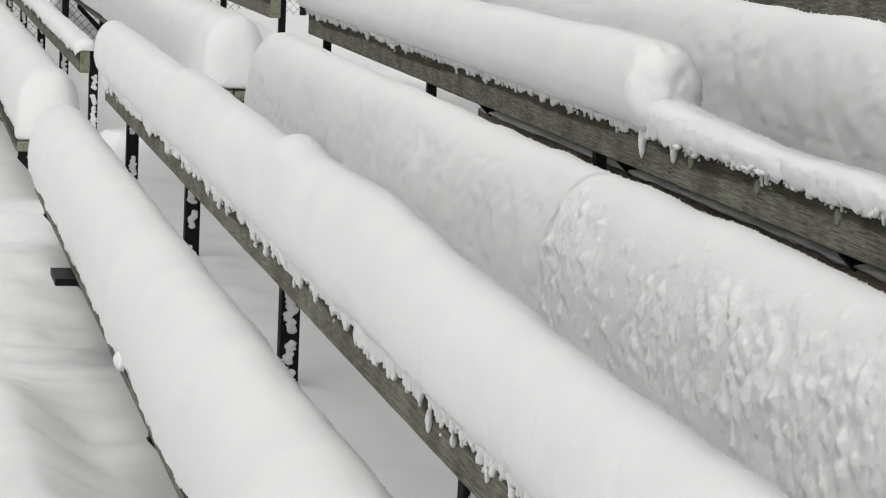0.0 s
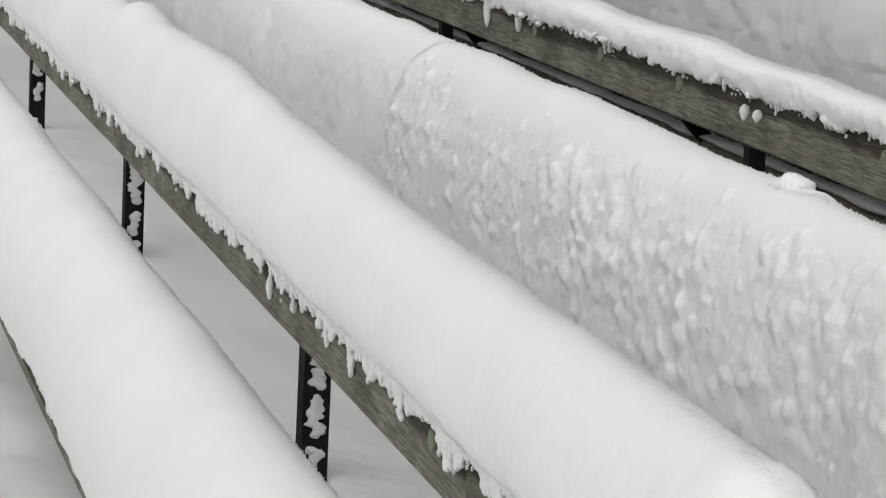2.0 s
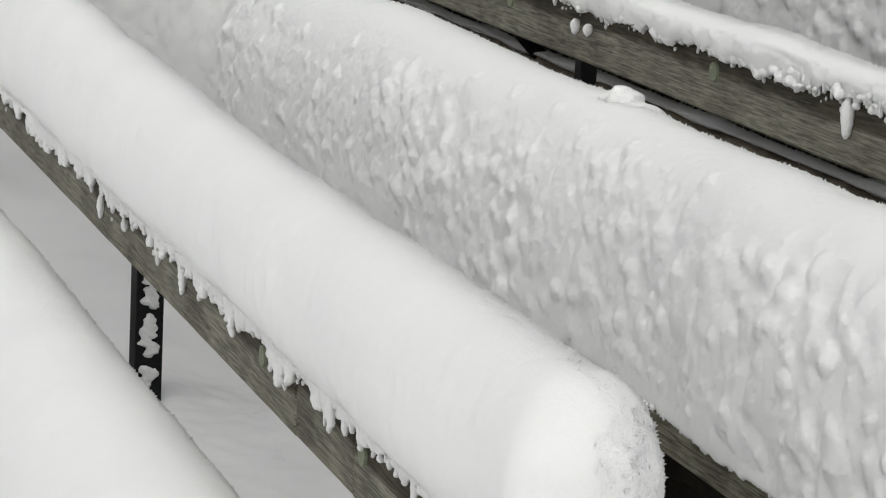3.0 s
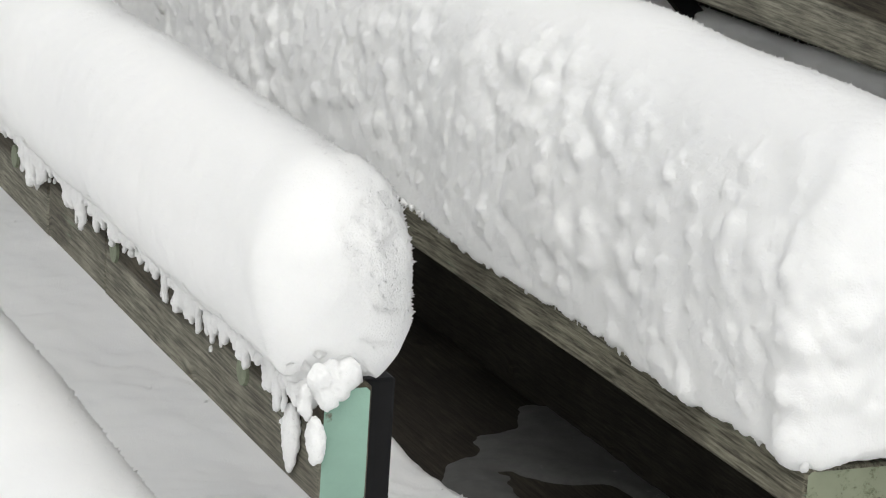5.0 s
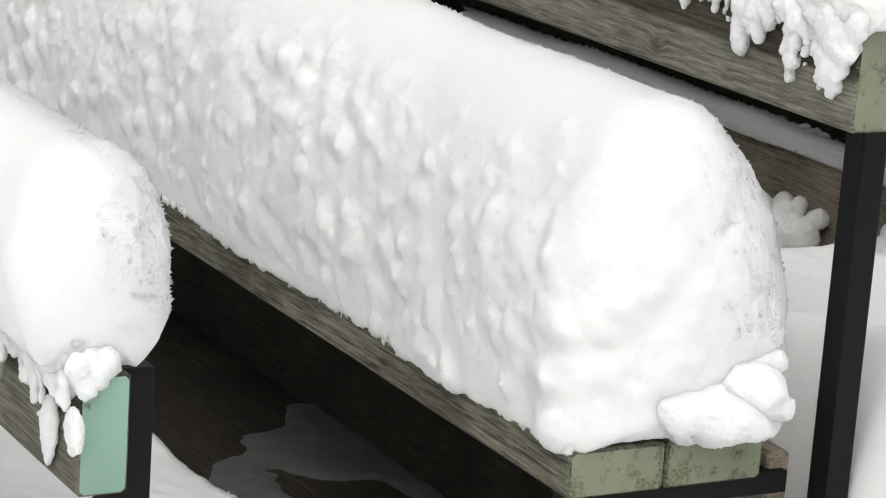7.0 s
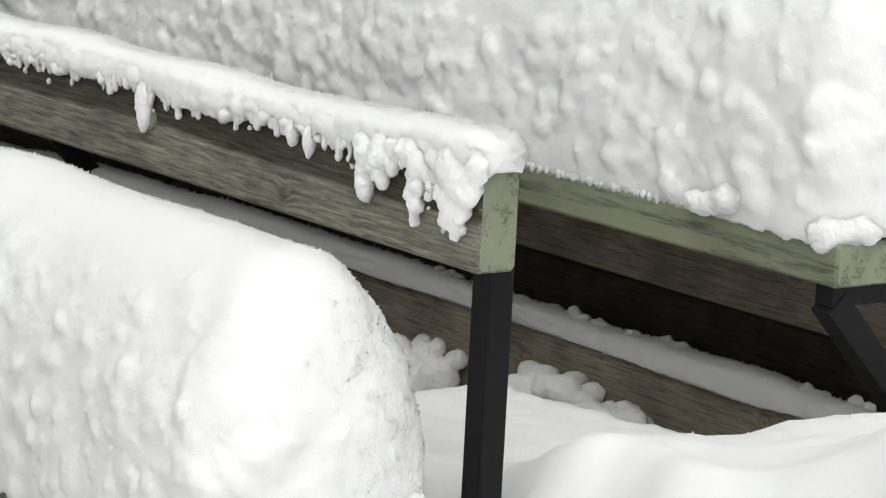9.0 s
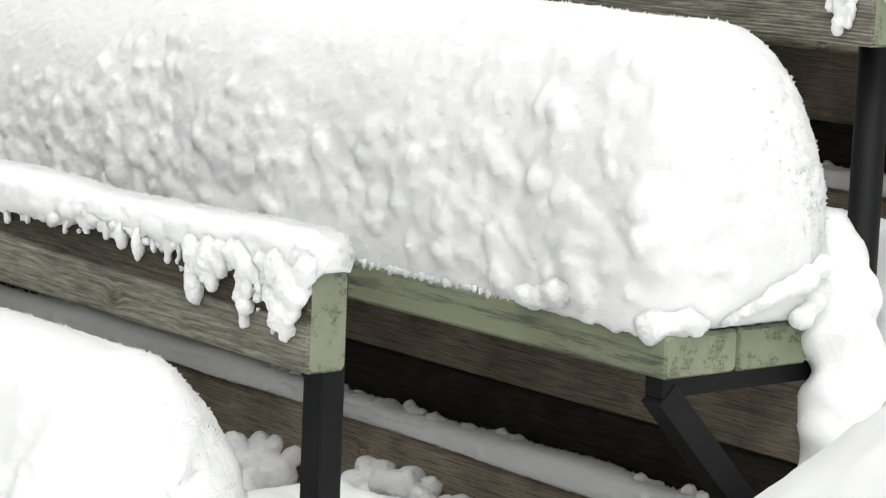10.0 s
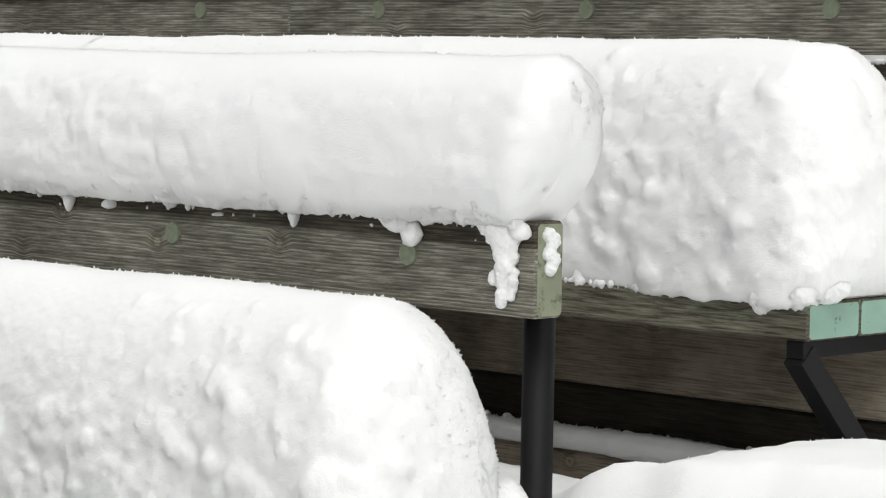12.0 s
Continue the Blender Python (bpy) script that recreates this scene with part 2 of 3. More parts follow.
def normals_of(P):
    du = np.roll(P, -1, axis=1) - np.roll(P, 1, axis=1)
    dx = np.gradient(P, axis=0)
    n = np.cross(dx, du)
    return n / np.maximum(np.linalg.norm(n, axis=-1, keepdims=True), 1e-9)


def stations(x0, x1, near, fine, coarse, r0, r1):
    """Steps along x from x0 up to x1: fine near the walked end, coarser further away, close-set in the rounded ends."""
    xs, x = [], x1 - r1
    while x > x0 + r0:
        xs.append(x)
        x -= fine + (coarse - fine) * min(1.0, max(0.0, (near - x) / 5.0))
    k = max(6, int(r1 / fine))
    head = [x1 - r1 + r1 * math.sin(math.pi / 2 * i / k) for i in range(k, 0, -1)]
    k = max(5, int(r0 / coarse))
    tail = [x0 + r0 - r0 * math.sin(math.pi / 2 * i / k) for i in range(0, k + 1)]
    return np.array(sorted(set(head + xs + tail)))


def snow_roll(name, x0, x1, yc, half, base, height, label, seed, lumps=0.02, ends=(0.12, 0.14), fine=0.0055, coarse=0.026, rows=150,
              near=-0.9, centre=0.3, foot=0.9, power=2.5, under=0.0, skew=0.0, tuck=0.0, soft=0.0035, grains=0, bluff=2.5, blunt=0.005, clumps=None, lip_clots=0, grit=1.0, group=""):
    """A roll of settled snow along x. height, half: numbers or functions of x. centre: the height, as a share, at which it is widest;
    foot: the width at its base, as a share; under: how far its front lip sags below its base."""
    xs = stations(x0, x1, near, fine, coarse, 1.5 * ends[0], 1.5 * ends[1])
    H = np.array([height(x) if callable(height) else height for x in xs])
    A = np.array([half(x) if callable(half) else half for x in xs])
    pos = np.stack([xs, 0 * xs, 0 * xs], -1)
    H = H * (1 + 0.008 * vnoise(pos, 1.6, seed) + 0.005 * vnoise(pos, 6.0, seed + 1))
    A = A * (1 + 0.05 * vnoise(pos, 2.1, seed + 2) + 0.025 * vnoise(pos, 8.0, seed + 3))
    # outline: from the front foot up over the crest to the rear foot, then back along the base
    n_base = max(8, rows // 9)
    n_arc = rows - n_base
    v = np.linspace(0, 1, n_arc)
    th = math.pi * (1.36 - 1.72 * v)
    c, sn = np.cos(th), np.sin(th)
    cy = np.sign(c) * np.abs(c) ** (2 / power)
    cz = np.sign(sn) * np.abs(sn) ** (2 / power)
    deep = abs(cz[0])
    low = np.clip(-cz / deep, 0, 1)
    cy = np.where(cz < 0, np.sign(c) * (1 - (1 - foot) * low ** 2.2), cy)
    k = np.linspace(0, 1, n_base + 2)[1:-1]
    cy = np.concatenate([cy, cy[-1] * (1 - k) + cy[0] * k])
    up = np.concatenate([np.where(cz >= 0, centre + (1 - centre) * cz, centre * (1 - low)), 0 * k])
    on_base = np.arange(rows) >= n_arc
    r0, r1 = (e * (0.55 + 0.5 * up ** 1.6)[None, :] for e in ends)
    d = np.maximum(np.clip((xs[:, None] - x1 + r1) / r1, 0, 1), np.clip((x0 + r0 - xs[:, None]) / r0, 0, 1))
    s2 = (1 - d ** bluff) ** (1 / bluff)
    Y = yc + cy[None, :] * A[:, None] * s2 + skew * up[None, :] * H[:, None] * s2
    rise = up[None, :] - centre
    Z = base + H[:, None] * (centre + rise * np.where(rise > 0, s2, s2 ** 0.5))
    sag = under * np.clip(1 + 0.55 * vnoise(pos, 9.0, seed + 5) + 0.6 * vnoise(pos, 34.0, seed + 6) + 0.4 * vnoise(pos, 90.0, seed + 7), 0, 3)
    lip = np.clip((-cy - 0.5) / 0.35, 0, 1) * np.clip(1 - up / 0.25, 0, 1) * ~on_base
    Z = Z - lip[None, :] * sag[:, None] * s2
    X = xs[:, None] - tuck * np.clip(1 - (Z - base) / H[:, None], 0, 1) ** 1.5 * np.clip((xs - x1 + 0.25) / 0.25, 0, 1)[:, None]
    P = np.stack([X, Y, Z], -1)
    N = normals_of(P)
    wall = smooth(0.85, 0.25, np.clip(N[..., 2], -1, 1)) * smooth(0.75, 0.2, N[..., 1])
    Q = P * (0.8, 1.0, 1.0)
    Q = Q + 0.010 * np.stack([vnoise(P, 11.0, seed + 70), vnoise(P, 11.0, seed + 71), vnoise(P, 11.0, seed + 72)], -1)
    step = np.abs(np.gradient(xs))[:, None]
    big = puffs(Q, 9.0, seed + 10) * 0.45
    for scale, share in ((16.0, 0.5), (34.0, 0.34), (70.0, 0.2)):
        big = big + share * np.abs(vnoise(Q, scale, seed + scale)) * np.clip(0.5 / scale / step, 0, 1)
    patch = np.clip(0.75 + 0.6 * vnoise(P, 2.6, seed + 30), 0.15, 1.3)
    wall = wall * (0.3 + 0.7 * smooth(0.0, 0.22, up))[None, :]
    disp = lumps * wall * (big - 0.55) * patch + 0.3 * lumps * wall * vnoise(Q, 6.0, seed + 33)
    disp = disp + soft * vnoise(P, 5.0, seed + 40) + grit * 0.0009 * vnoise(P, 40.0, seed + 50) * (0.35 + wall)
    disp = disp + grit * 0.0004 * vnoise(P, 85.0, seed + 61) * np.clip(0.006 / step, 0, 1) ** 2
    disp = disp + blunt * smooth(x1 - 0.3, x1 - 0.05, xs)[:, None] * (0.7 * vnoise(P, 11.0, seed + 80) + (puffs(P, 15.0, seed + 81) - 0.6) + 0.4 * puffs(P, 34.0, seed + 82))
    P = P + N * np.where(on_base[None, :], 0.0, disp * smooth(0.0, 0.5, s2))[..., None]
    if clumps:
        split, count, r_low, r_high, voxel = clumps
        front = (np.arange(rows) < n_arc // 2)[None, :]
        k = int(np.searchsorted(xs, split))
        cap = np.repeat(P[k:k + 1].mean(axis=1, keepdims=True), rows, axis=1)
        thick = wall * patch ** 1.5 * front * smooth(0.0, 0.4, s2) * smooth(0.02, 0.12, up)[None, :]
        ob = clotted(name, np.concatenate([cap, P[k:]]), clots(P[k:, :n_arc], thick[k:, :n_arc], count, r_low, r_high, seed), voxel)
        tagged(grid_mesh("drift_tail", P[:k + 3], SNOW, ob))
    else:
        ob = grid_mesh(name, P, SNOW)
    tagged(ob, label, "snow", group)
    if lip_clots:
        front = np.arange(n_arc) < n_arc // 2
        blobs = clots(P[:, :n_arc], np.tile(smooth(0.15, 0.02, up[:n_arc]) * front, (len(xs), 1)) * smooth(0.0, 0.5, s2[:, :n_arc]), lip_clots, 0.004, 0.010, seed)
        tagged(fused("clotted_snow", blobs, ob, 0.0036, 3, 0.003), "small clots of snow above the lip", kind="stuff")
    if grains:
        snow_grains(ob, P[:, :n_arc], grains, seed)
    return ob


def snow_grains(parent, P, count, seed):
    """Loose crystals and crumbs on a snow surface P[i, j], closest-set at the walked end."""
    rng = np.random.default_rng(seed)
    n = normals_of(P)
    weight = np.clip((P[:-1, :-1, 0] + 6.5) / 6.5, 0, 1) ** 1.5 * smooth(-0.12, 0.12, n[:-1, :-1, 1]) * smooth(-0.3, 0.2, n[:-1, :-1, 2])
    area = np.linalg.norm(np.cross(P[1:, :-1] - P[:-1, :-1], P[:-1, 1:] - P[:-1, :-1]), axis=-1) * weight
    pick = rng.choice(area.size, count, p=(area / area.sum()).ravel())
    i, j = np.unravel_index(pick, area.shape)
    u, w = rng.random((count, 1)), rng.random((count, 1))
    at = P[i, j] + u * (P[i + 1, j] - P[i, j]) + w * (P[i, j + 1] - P[i, j])
    up = n[i, j]
    side = np.cross(up, rng.normal(size=(count, 3)))
    side /= np.maximum(np.linalg.norm(side, axis=-1, keepdims=True), 1e-6)
    other = np.cross(up, side)
    r = (0.0013 + 0.0027 * rng.random((count, 1)) ** 2.5) * (1 + 0.12 * np.clip(-at[:, :1], 0, 6))
    verts = np.stack([at + up * r * rng.uniform(0.5, 1.5, (count, 1)), at + side * r - up * r * 0.4, at + (0.8 * other - 0.5 * side) * r - up * r * 0.4, at - (0.8 * other + 0.5 * side) * r - up * r * 0.4], 1)
    base = np.arange(count)[:, None] * 4
    faces = np.concatenate([base + (0, 1, 2), base + (0, 2, 3), base + (0, 3, 1)])
    me = bpy.data.meshes.new("loose_snow")
    me.vertices.add(count * 4)
    me.vertices.foreach_set("co", verts.reshape(-1).astype(np.float32))
    me.loops.add(faces.size)
    me.loops.foreach_set("vertex_index", faces.reshape(-1).astype(np.int32))
    me.polygons.add(len(faces))
    me.polygons.foreach_set("loop_start", np.arange(0, faces.size, 3, dtype=np.int32))
    me.update(calc_edges=True)
    me.shade_smooth()
    me.normals_split_custom_set_from_vertices(np.repeat(up, 4, axis=0).tolist())
    me.materials.append(CRUMB)
    ob = new("loose_snow", me)
    ob.parent = parent
    return tagged(ob, "loose grains and crumbs of snow on the surface", kind="stuff")


def clots(P, thick, count, r_low, r_high, seed):
    """Soft balls of snow, small and large, that stick to the face P of a drift; thick: how close-set they are at each place."""
    rng = np.random.default_rng(seed + 900)
    n = normals_of(P)
    near = np.clip((P[:-1, :-1, 0] + 6.0) / 6.0, 0, 1) ** 1.2
    flock = smooth(-0.45, 0.45, vnoise(P[:-1, :-1], 8.0, seed + 91) + 0.6 * vnoise(P[:-1, :-1], 3.0, seed + 92))
    area = np.linalg.norm(np.cross(P[1:, :-1] - P[:-1, :-1], P[:-1, 1:] - P[:-1, :-1]), axis=-1) * near * thick[:-1, :-1] * (0.25 + flock)
    i, j = np.unravel_index(rng.choice(area.size, count, p=(area / area.sum()).ravel()), area.shape)
    r = r_low + (r_high - r_low) * rng.random(count) ** 2.6
    at = P[i, j] + rng.random((count, 1)) * (P[i + 1, j] - P[i, j]) - n[i, j] * (r * rng.uniform(0.62, 1.05, count))[:, None]
    return [(BEADS[k % 4], *at[k], r[k] * rng.uniform(0.9, 1.3), r[k], r[k] * rng.uniform(0.85, 1.15), rng.uniform(0, 360)) for k in range(count)]


def clotted(name, P, blobs, voxel):
    """A closed roll P of snow and the clots on its face, grown together into one mesh."""
    nx, nu = P.shape[:2]
    idx = np.arange(nx * nu).reshape(nx, nu)
    nxt = np.roll(idx, -1, axis=1)
    quads = np.stack([idx[:-1], nxt[:-1], nxt[1:], idx[1:]], -1).reshape(-1, 4).tolist()
    return fused(name, blobs, None, voxel, 5, 0.007, P.reshape(-1, 3).tolist(), quads)


def blob_mesh(name, seed, stretch=1.0, level=2, rough=0.3):
    """A small lump of snow, unit size, hanging point down where stretched."""
    bm = bmesh.new()
    bmesh.ops.create_icosphere(bm, subdivisions=level, radius=1.0)
    for v in bm.verts:
        p = v.co.copy()
        p *= 1 + rough * 0.2 * noise.noise(p * 5.0 + Vector((seed, 0, 0))) + rough * 0.3 * noise.noise(p * 11.0 + Vector((0, 0, seed * 2.7))) + rough * noise.noise(p * 1.3 + Vector((seed * 3.1, 0, 0))) + rough * 0.6 * noise.noise(p * 3.1 + Vector((0, seed * 5.3, 0)))
        t = (1 - p.z) / 2
        narrow = 1.0 if stretch <= 1 else 1.0 - 0.3 * min(1.0, max(0.0, t)) ** 1.6
        v.co = Vector((p.x * narrow, p.y * narrow, p.z * stretch))
    me = bpy.data.meshes.new(name)
    bm.to_mesh(me)
    bm.free()
    me.shade_smooth()
    me.materials.append(SNOW)
    return me


LUMPS = [blob_mesh("snow_lump", i, 0.9, 4, 0.16) for i in range(5)]
DRIPS = [blob_mesh("snow_drip", i + 20, 1.6, 4, 0.12) for i in range(5)]
BEADS = [blob_mesh("bead", i + 40, 1.0, 2, 0.2) for i in range(4)]
GRAIN = bpy.data.textures.new("snow_grain", "CLOUDS")
GRAIN.noise_scale, GRAIN.noise_depth = 0.007, 3


def fused(name, blobs, parent, voxel=0.0022, relax=5, grain=0.004, verts=(), faces=()):
    """Lumps (kind, x, y, z, width, depth, height, turn) frozen together into one soft, grainy mesh."""
    verts, faces = list(verts), list(faces)
    for kind, x, y, z, w, d, h, turn in blobs:
        m = pose(x, y, z, 0, 0, turn) @ Matrix.Diagonal((w, d, h, 1))
        at = len(verts)
        verts += [tuple(m @ v.co) for v in kind.vertices]
        faces += [tuple(i + at for i in p.vertices) for p in kind.polygons]
    ob = mesh_object(name, verts, faces, SNOW, parent, True)
    re = ob.modifiers.new("grown_together", "REMESH")
    re.mode, re.voxel_size, re.use_smooth_shade = "VOXEL", voxel, True
    sm = ob.modifiers.new("softened", "SMOOTH")
    sm.factor, sm.iterations = 0.5, relax
    if grain:
        di = ob.modifiers.new("grain", "DISPLACE")
        di.texture, di.strength, di.mid_level, di.texture_coords = GRAIN, grain, 0.5, "LOCAL"
    return ob


def clump(parent, kind, x, y, z, w, d, h, turn=0.0, name="snow_clump"):
    return fused(name, [(kind, x, y, z, w, d, h, turn)], parent, max(0.0014, min(w, d, h) / 6), 3, min(0.0045, 0.3 * min(w, h)))


def cluster(parent, spots, y, top, seed, name="snow_clump"):
    """A hanging clump: many lumps frozen together that grow smaller downwards. spots: (x, z, width, drop)."""
    rnd = random.Random(seed)
    blobs = []
    for x, z, w, drop in spots:
        n = max(4, int(drop / 0.009))
        for i in range(n):
            t = i / (n - 1)
            r = w * (1.0 - 0.55 * t) * rnd.uniform(0.5, 0.85)
            blobs.append((BEADS[rnd.randrange(4)], x + rnd.uniform(-0.5, 0.5) * w * (1 - 0.6 * t), y + rnd.uniform(-0.004, 0.004), top + z - drop * t, r, min(r, 0.02), r * 1.05, rnd.uniform(0, 360) if r < 0.02 else 0.0))
    return fused(name, blobs, parent, 0.0019, 9, 0.006)


def ridge(parent, a, b, r, seed, name="snow_chunk"):
    """A fallen sliver of snow: lumps grown together between two places."""
    rnd = random.Random(seed)
    n = max(4, int((Vector(b) - Vector(a)).length / (r * 0.4)))
    blobs = []
    for i in range(n):
        p = Vector(a).lerp(Vector(b), i / (n - 1))
        q = r * rnd.uniform(0.7, 1.05) * (1 - 0.25 * abs(2 * i / (n - 1) - 1))
        blobs.append((BEADS[rnd.randrange(4)], p.x + rnd.uniform(-0.2, 0.2) * r, p.y, p.z + rnd.uniform(-0.2, 0.2) * r, q, q * 1.1, q, rnd.uniform(0, 360)))
    return fused(name, blobs, parent, 0.0026, 16, 0.007)


def fringe(parent, x0, x1, y, z, seed, step=0.016, size=1.0, keep=0.8, long=1.0, extra=(), relax=2):
    """The ragged row of small frozen fingers along the lip of a roll: chains of beads that hang from it, one mesh."""
    rnd = random.Random(seed)
    blobs, x = list(extra), x1
    while x > x0:
        g = 1 + min(2.0, max(0.0, (-2.5 - x) / 4))
        x -= step * g * rnd.uniform(0.3, 1.7)
        if noise.noise((x * 2.3, seed, 0.0)) > keep - 0.55 and rnd.random() > keep:
            continue
        deep = max(0.05, 0.5 + 0.7 * noise.noise((x * 7.0, seed, 5.0)) + 0.5 * noise.noise((x * 1.7, seed, 2.0)))
        w = size * rnd.uniform(0.003, 0.0062) * g ** 0.5
        drop = size * (0.005 + long * 0.03 * deep * rnd.random() ** 2.2)
        n = 1 + int(drop / (w * 0.75))
        lean, bulb = rnd.uniform(-0.25, 0.25), rnd.uniform(0.65, 1.15)
        for k in range(n):
            t = k / max(1, n - 1)
            r = w * (1.15 - t * (1.15 - bulb)) * rnd.uniform(0.85, 1.15)
            blobs.append((BEADS[rnd.randrange(4)], x + lean * drop * t + rnd.uniform(-0.2, 0.2) * w, y - 0.002 + rnd.uniform(-0.001, 0.002), z - drop * t, r, r * 0.9, r * 1.2, rnd.uniform(0, 360)))
        if rnd.random() < 0.14 * long:
            r = size * rnd.uniform(0.0025, 0.005) * g ** 0.5
            blobs.append((BEADS[rnd.randrange(4)], x + rnd.uniform(-0.5, 0.5) * step, y + 0.001, z - drop - rnd.uniform(0.007, 0.02), r, r * 0.8, r * rnd.uniform(1.0, 1.7), 0.0))
    return tagged(fused("snow_fringe", blobs, parent, 0.0028, max(1, relax - 1), 0.0025), "frozen beads and fingers of snow along the lip", kind="stuff")

# ---- plan ----
DY, DZ = 0.94, 0.389            # one row of the stand: depth and rise
BACK_Z, BACK_H, THICK = 0.83, 0.14, 0.06
SEAT_Y, SEAT_Z, SEAT_T = -0.304, 0.368, 0.062
FAR = [-10.74, -10.3, -10.4, -10.4, -10.4]    # far end of each row in the first block
END = [0.0, 0.07, 0.105, 0.11, 0.12]          # aisle end of each backrest
SEAT_END = [-0.03, -0.013, 0.04, 0.115, 0.12]
SEAT_OFF = [-0.032, 0.0, 0.0, 0.0, 0.0]
POSTS = [-2.62, -5.15, -7.68, -10.2]
FAR_END = [-12.5, -11.62]                     # near end of the next block


def heights(*pairs):
    xs, hs = zip(*sorted(pairs))
    return lambda x: float(np.interp(x, xs, hs))


# ---- ground, aisles and foot wells: one sheet of snow ----
def ground_sheet():
    xs = np.concatenate([np.linspace(-900, -40, 14), np.linspace(-36, -12.1, 100), np.linspace(-12, -3.05, 260), np.linspace(-3.0, 1.7, 300), np.linspace(1.8, 6, 40), np.linspace(7, 30, 20), np.linspace(60, 900, 12)])
    ys = np.concatenate([np.linspace(-900, -10, 14), np.linspace(-8, -1.1, 40), np.linspace(-1.05, 3.6, 330), np.linspace(3.7, 8, 30), np.linspace(9, 900, 14)])
    X, Y = np.meshgrid(xs, ys, indexing="ij")
    P = np.stack([X, Y, 0 * X], -1)
    wob = 0.05 * vnoise(P * (1, 0, 1), 2.3, 9) + 0.02 * vnoise(P * (1, 0, 1), 7.0, 8)
    steps = 0.0 * Y
    for k in range(0, 5):
        steps = steps + (DZ if k else 0.25) * smooth(-0.07, 0.09, Y + wob - ((k - 1) * DY + 0.07))
    row = np.clip(np.floor((Y - 0.068) / DY) + 1, 0, 5)
    steps = steps - 0.075 * smooth(0.2, -0.15, X) * (Y > 0) - 0.05 * np.clip((Y - 0.07 - (row - 1) * DY) / DY, 0, 1) * (row > 0) * (X > -2)
    well = row * DZ + np.where(row >= 2, -0.4, 0.09) + 0.02 * vnoise(P, 3.0, 21)
    into = Y - (row - 1) * DY
    under = smooth(0.575, 0.63, into)
    side_aisle = smooth(-0.03, 0.1, X) + smooth(-10.6, -10.85, X) * smooth(-12.6, -12.3, X)
    well_aisle = smooth(-1.15, -0.6, X) + smooth(-10.5, -10.85, X) * smooth(-12.7, -12.3, X)
    trough = 0.0 + (0.15 + 0.02 * vnoise(P * (1, 0, 1), 0.9, 31)) * smooth(-0.33, -0.68, Y + 0.03 * vnoise(P * (1, 0, 1), 1.1, 33)) * smooth(-8.2, -6.6, X) + 0.1 * smooth(-9.0, -10.5, X)
    meet = smooth(-1.15, -0.85, X)
    steps = np.where(row <= 0, trough * (1 - meet) + steps * meet, steps)
    inside = np.where(row > 0, well * (1 - well_aisle) + (steps - 0.03) * well_aisle, steps)
    buried = row * DZ - 0.42
    hidden = under * (row > 0) * (1 - side_aisle)
    Z = (inside * (1 - side_aisle) + steps * side_aisle) * (1 - hidden) + buried * hidden
    Z = Z + 0.34 * np.exp(-(((X - 1.03) / 0.49) ** 2 + ((Y - 1.36) / 0.39) ** 2) ** 1.6)
    calm = 1 - 0.8 * hidden
    Z = Z + (0.03 * vnoise(P, 1.7, 3) + 0.014 * vnoise(P, 6.0, 4) + (0.004 * vnoise(P, 25.0, 5) + 0.0025 * vnoise(P, 60.0, 6)) * smooth(-4.0, -2.5, X)) * calm
    P = np.stack([X, Y, Z], -1)
    near_x, near_y = (xs > -2.5) & (xs < 1.8), (ys > -1.0) & (ys < 3.4)
    ground = grid_mesh("ground", P, SNOW, cyclic=False)
    snow_grains(ground, P[near_x][:, near_y], 20000, 6)
    return tagged(ground, "deep undisturbed white snow over the ground and aisle steps", "snow", kind="structure")


ground_sheet()


def heap():
    """A narrow lumpy heap of fallen snow between the green bench and the post behind it."""
    rnd = random.Random(88)
    blobs = [(LUMPS[i % 5], 0.072 - 0.065 * (i / 30) ** 2 + rnd.uniform(-0.01, 0.006), 1.92 + rnd.uniform(-0.03, 0.03), 0.98 + 0.34 * i / 30, 0.048 - 0.008 * i / 30, 0.06, 0.05, 50 * i) for i in range(31)]
    tagged(fused("fallen_snow", blobs, None, 0.004, 60, 0.004), "narrow lumpy heap of fallen snow beside a steel post", "snow")


heap()

for x, w, rise, seed in ((-0.83, 0.09, 0.075, 41), (-1.2, 0.07, 0.09, 42), (-0.66, 0.05, 0.03, 43)):
    rnd = random.Random(seed)
    tagged(fused("snow_lump", [(BEADS[i % 4], x + w * rnd.uniform(-1, 1), 1.8 + rnd.uniform(-0.06, 0.015), 0.70 + 0.11 * (x + 1.2) + rise * (rnd.random() ** 1.5), rnd.uniform(0.014, 0.03), 0.024, rnd.uniform(0.014, 0.028), 31 * i) for i in range(46)], None, 0.0032, 12, 0.006),
           "crumbled lump of fallen snow against a riser board", "snow", "fallen lumps by the riser")


# ---- benches ----
def bolt(x, y, z, parent):
    bm = bmesh.new()
    m = Matrix.Translation((x, y - 0.002, z)) @ Matrix.Rotation(math.pi / 2, 4, "X")
    bmesh.ops.create_cone(bm, cap_ends=True, segments=24, radius1=0.0185, radius2=0.0172, depth=0.005, matrix=m)
    part("bolt", bm, BOLT, parent, "pale green round bolt head")


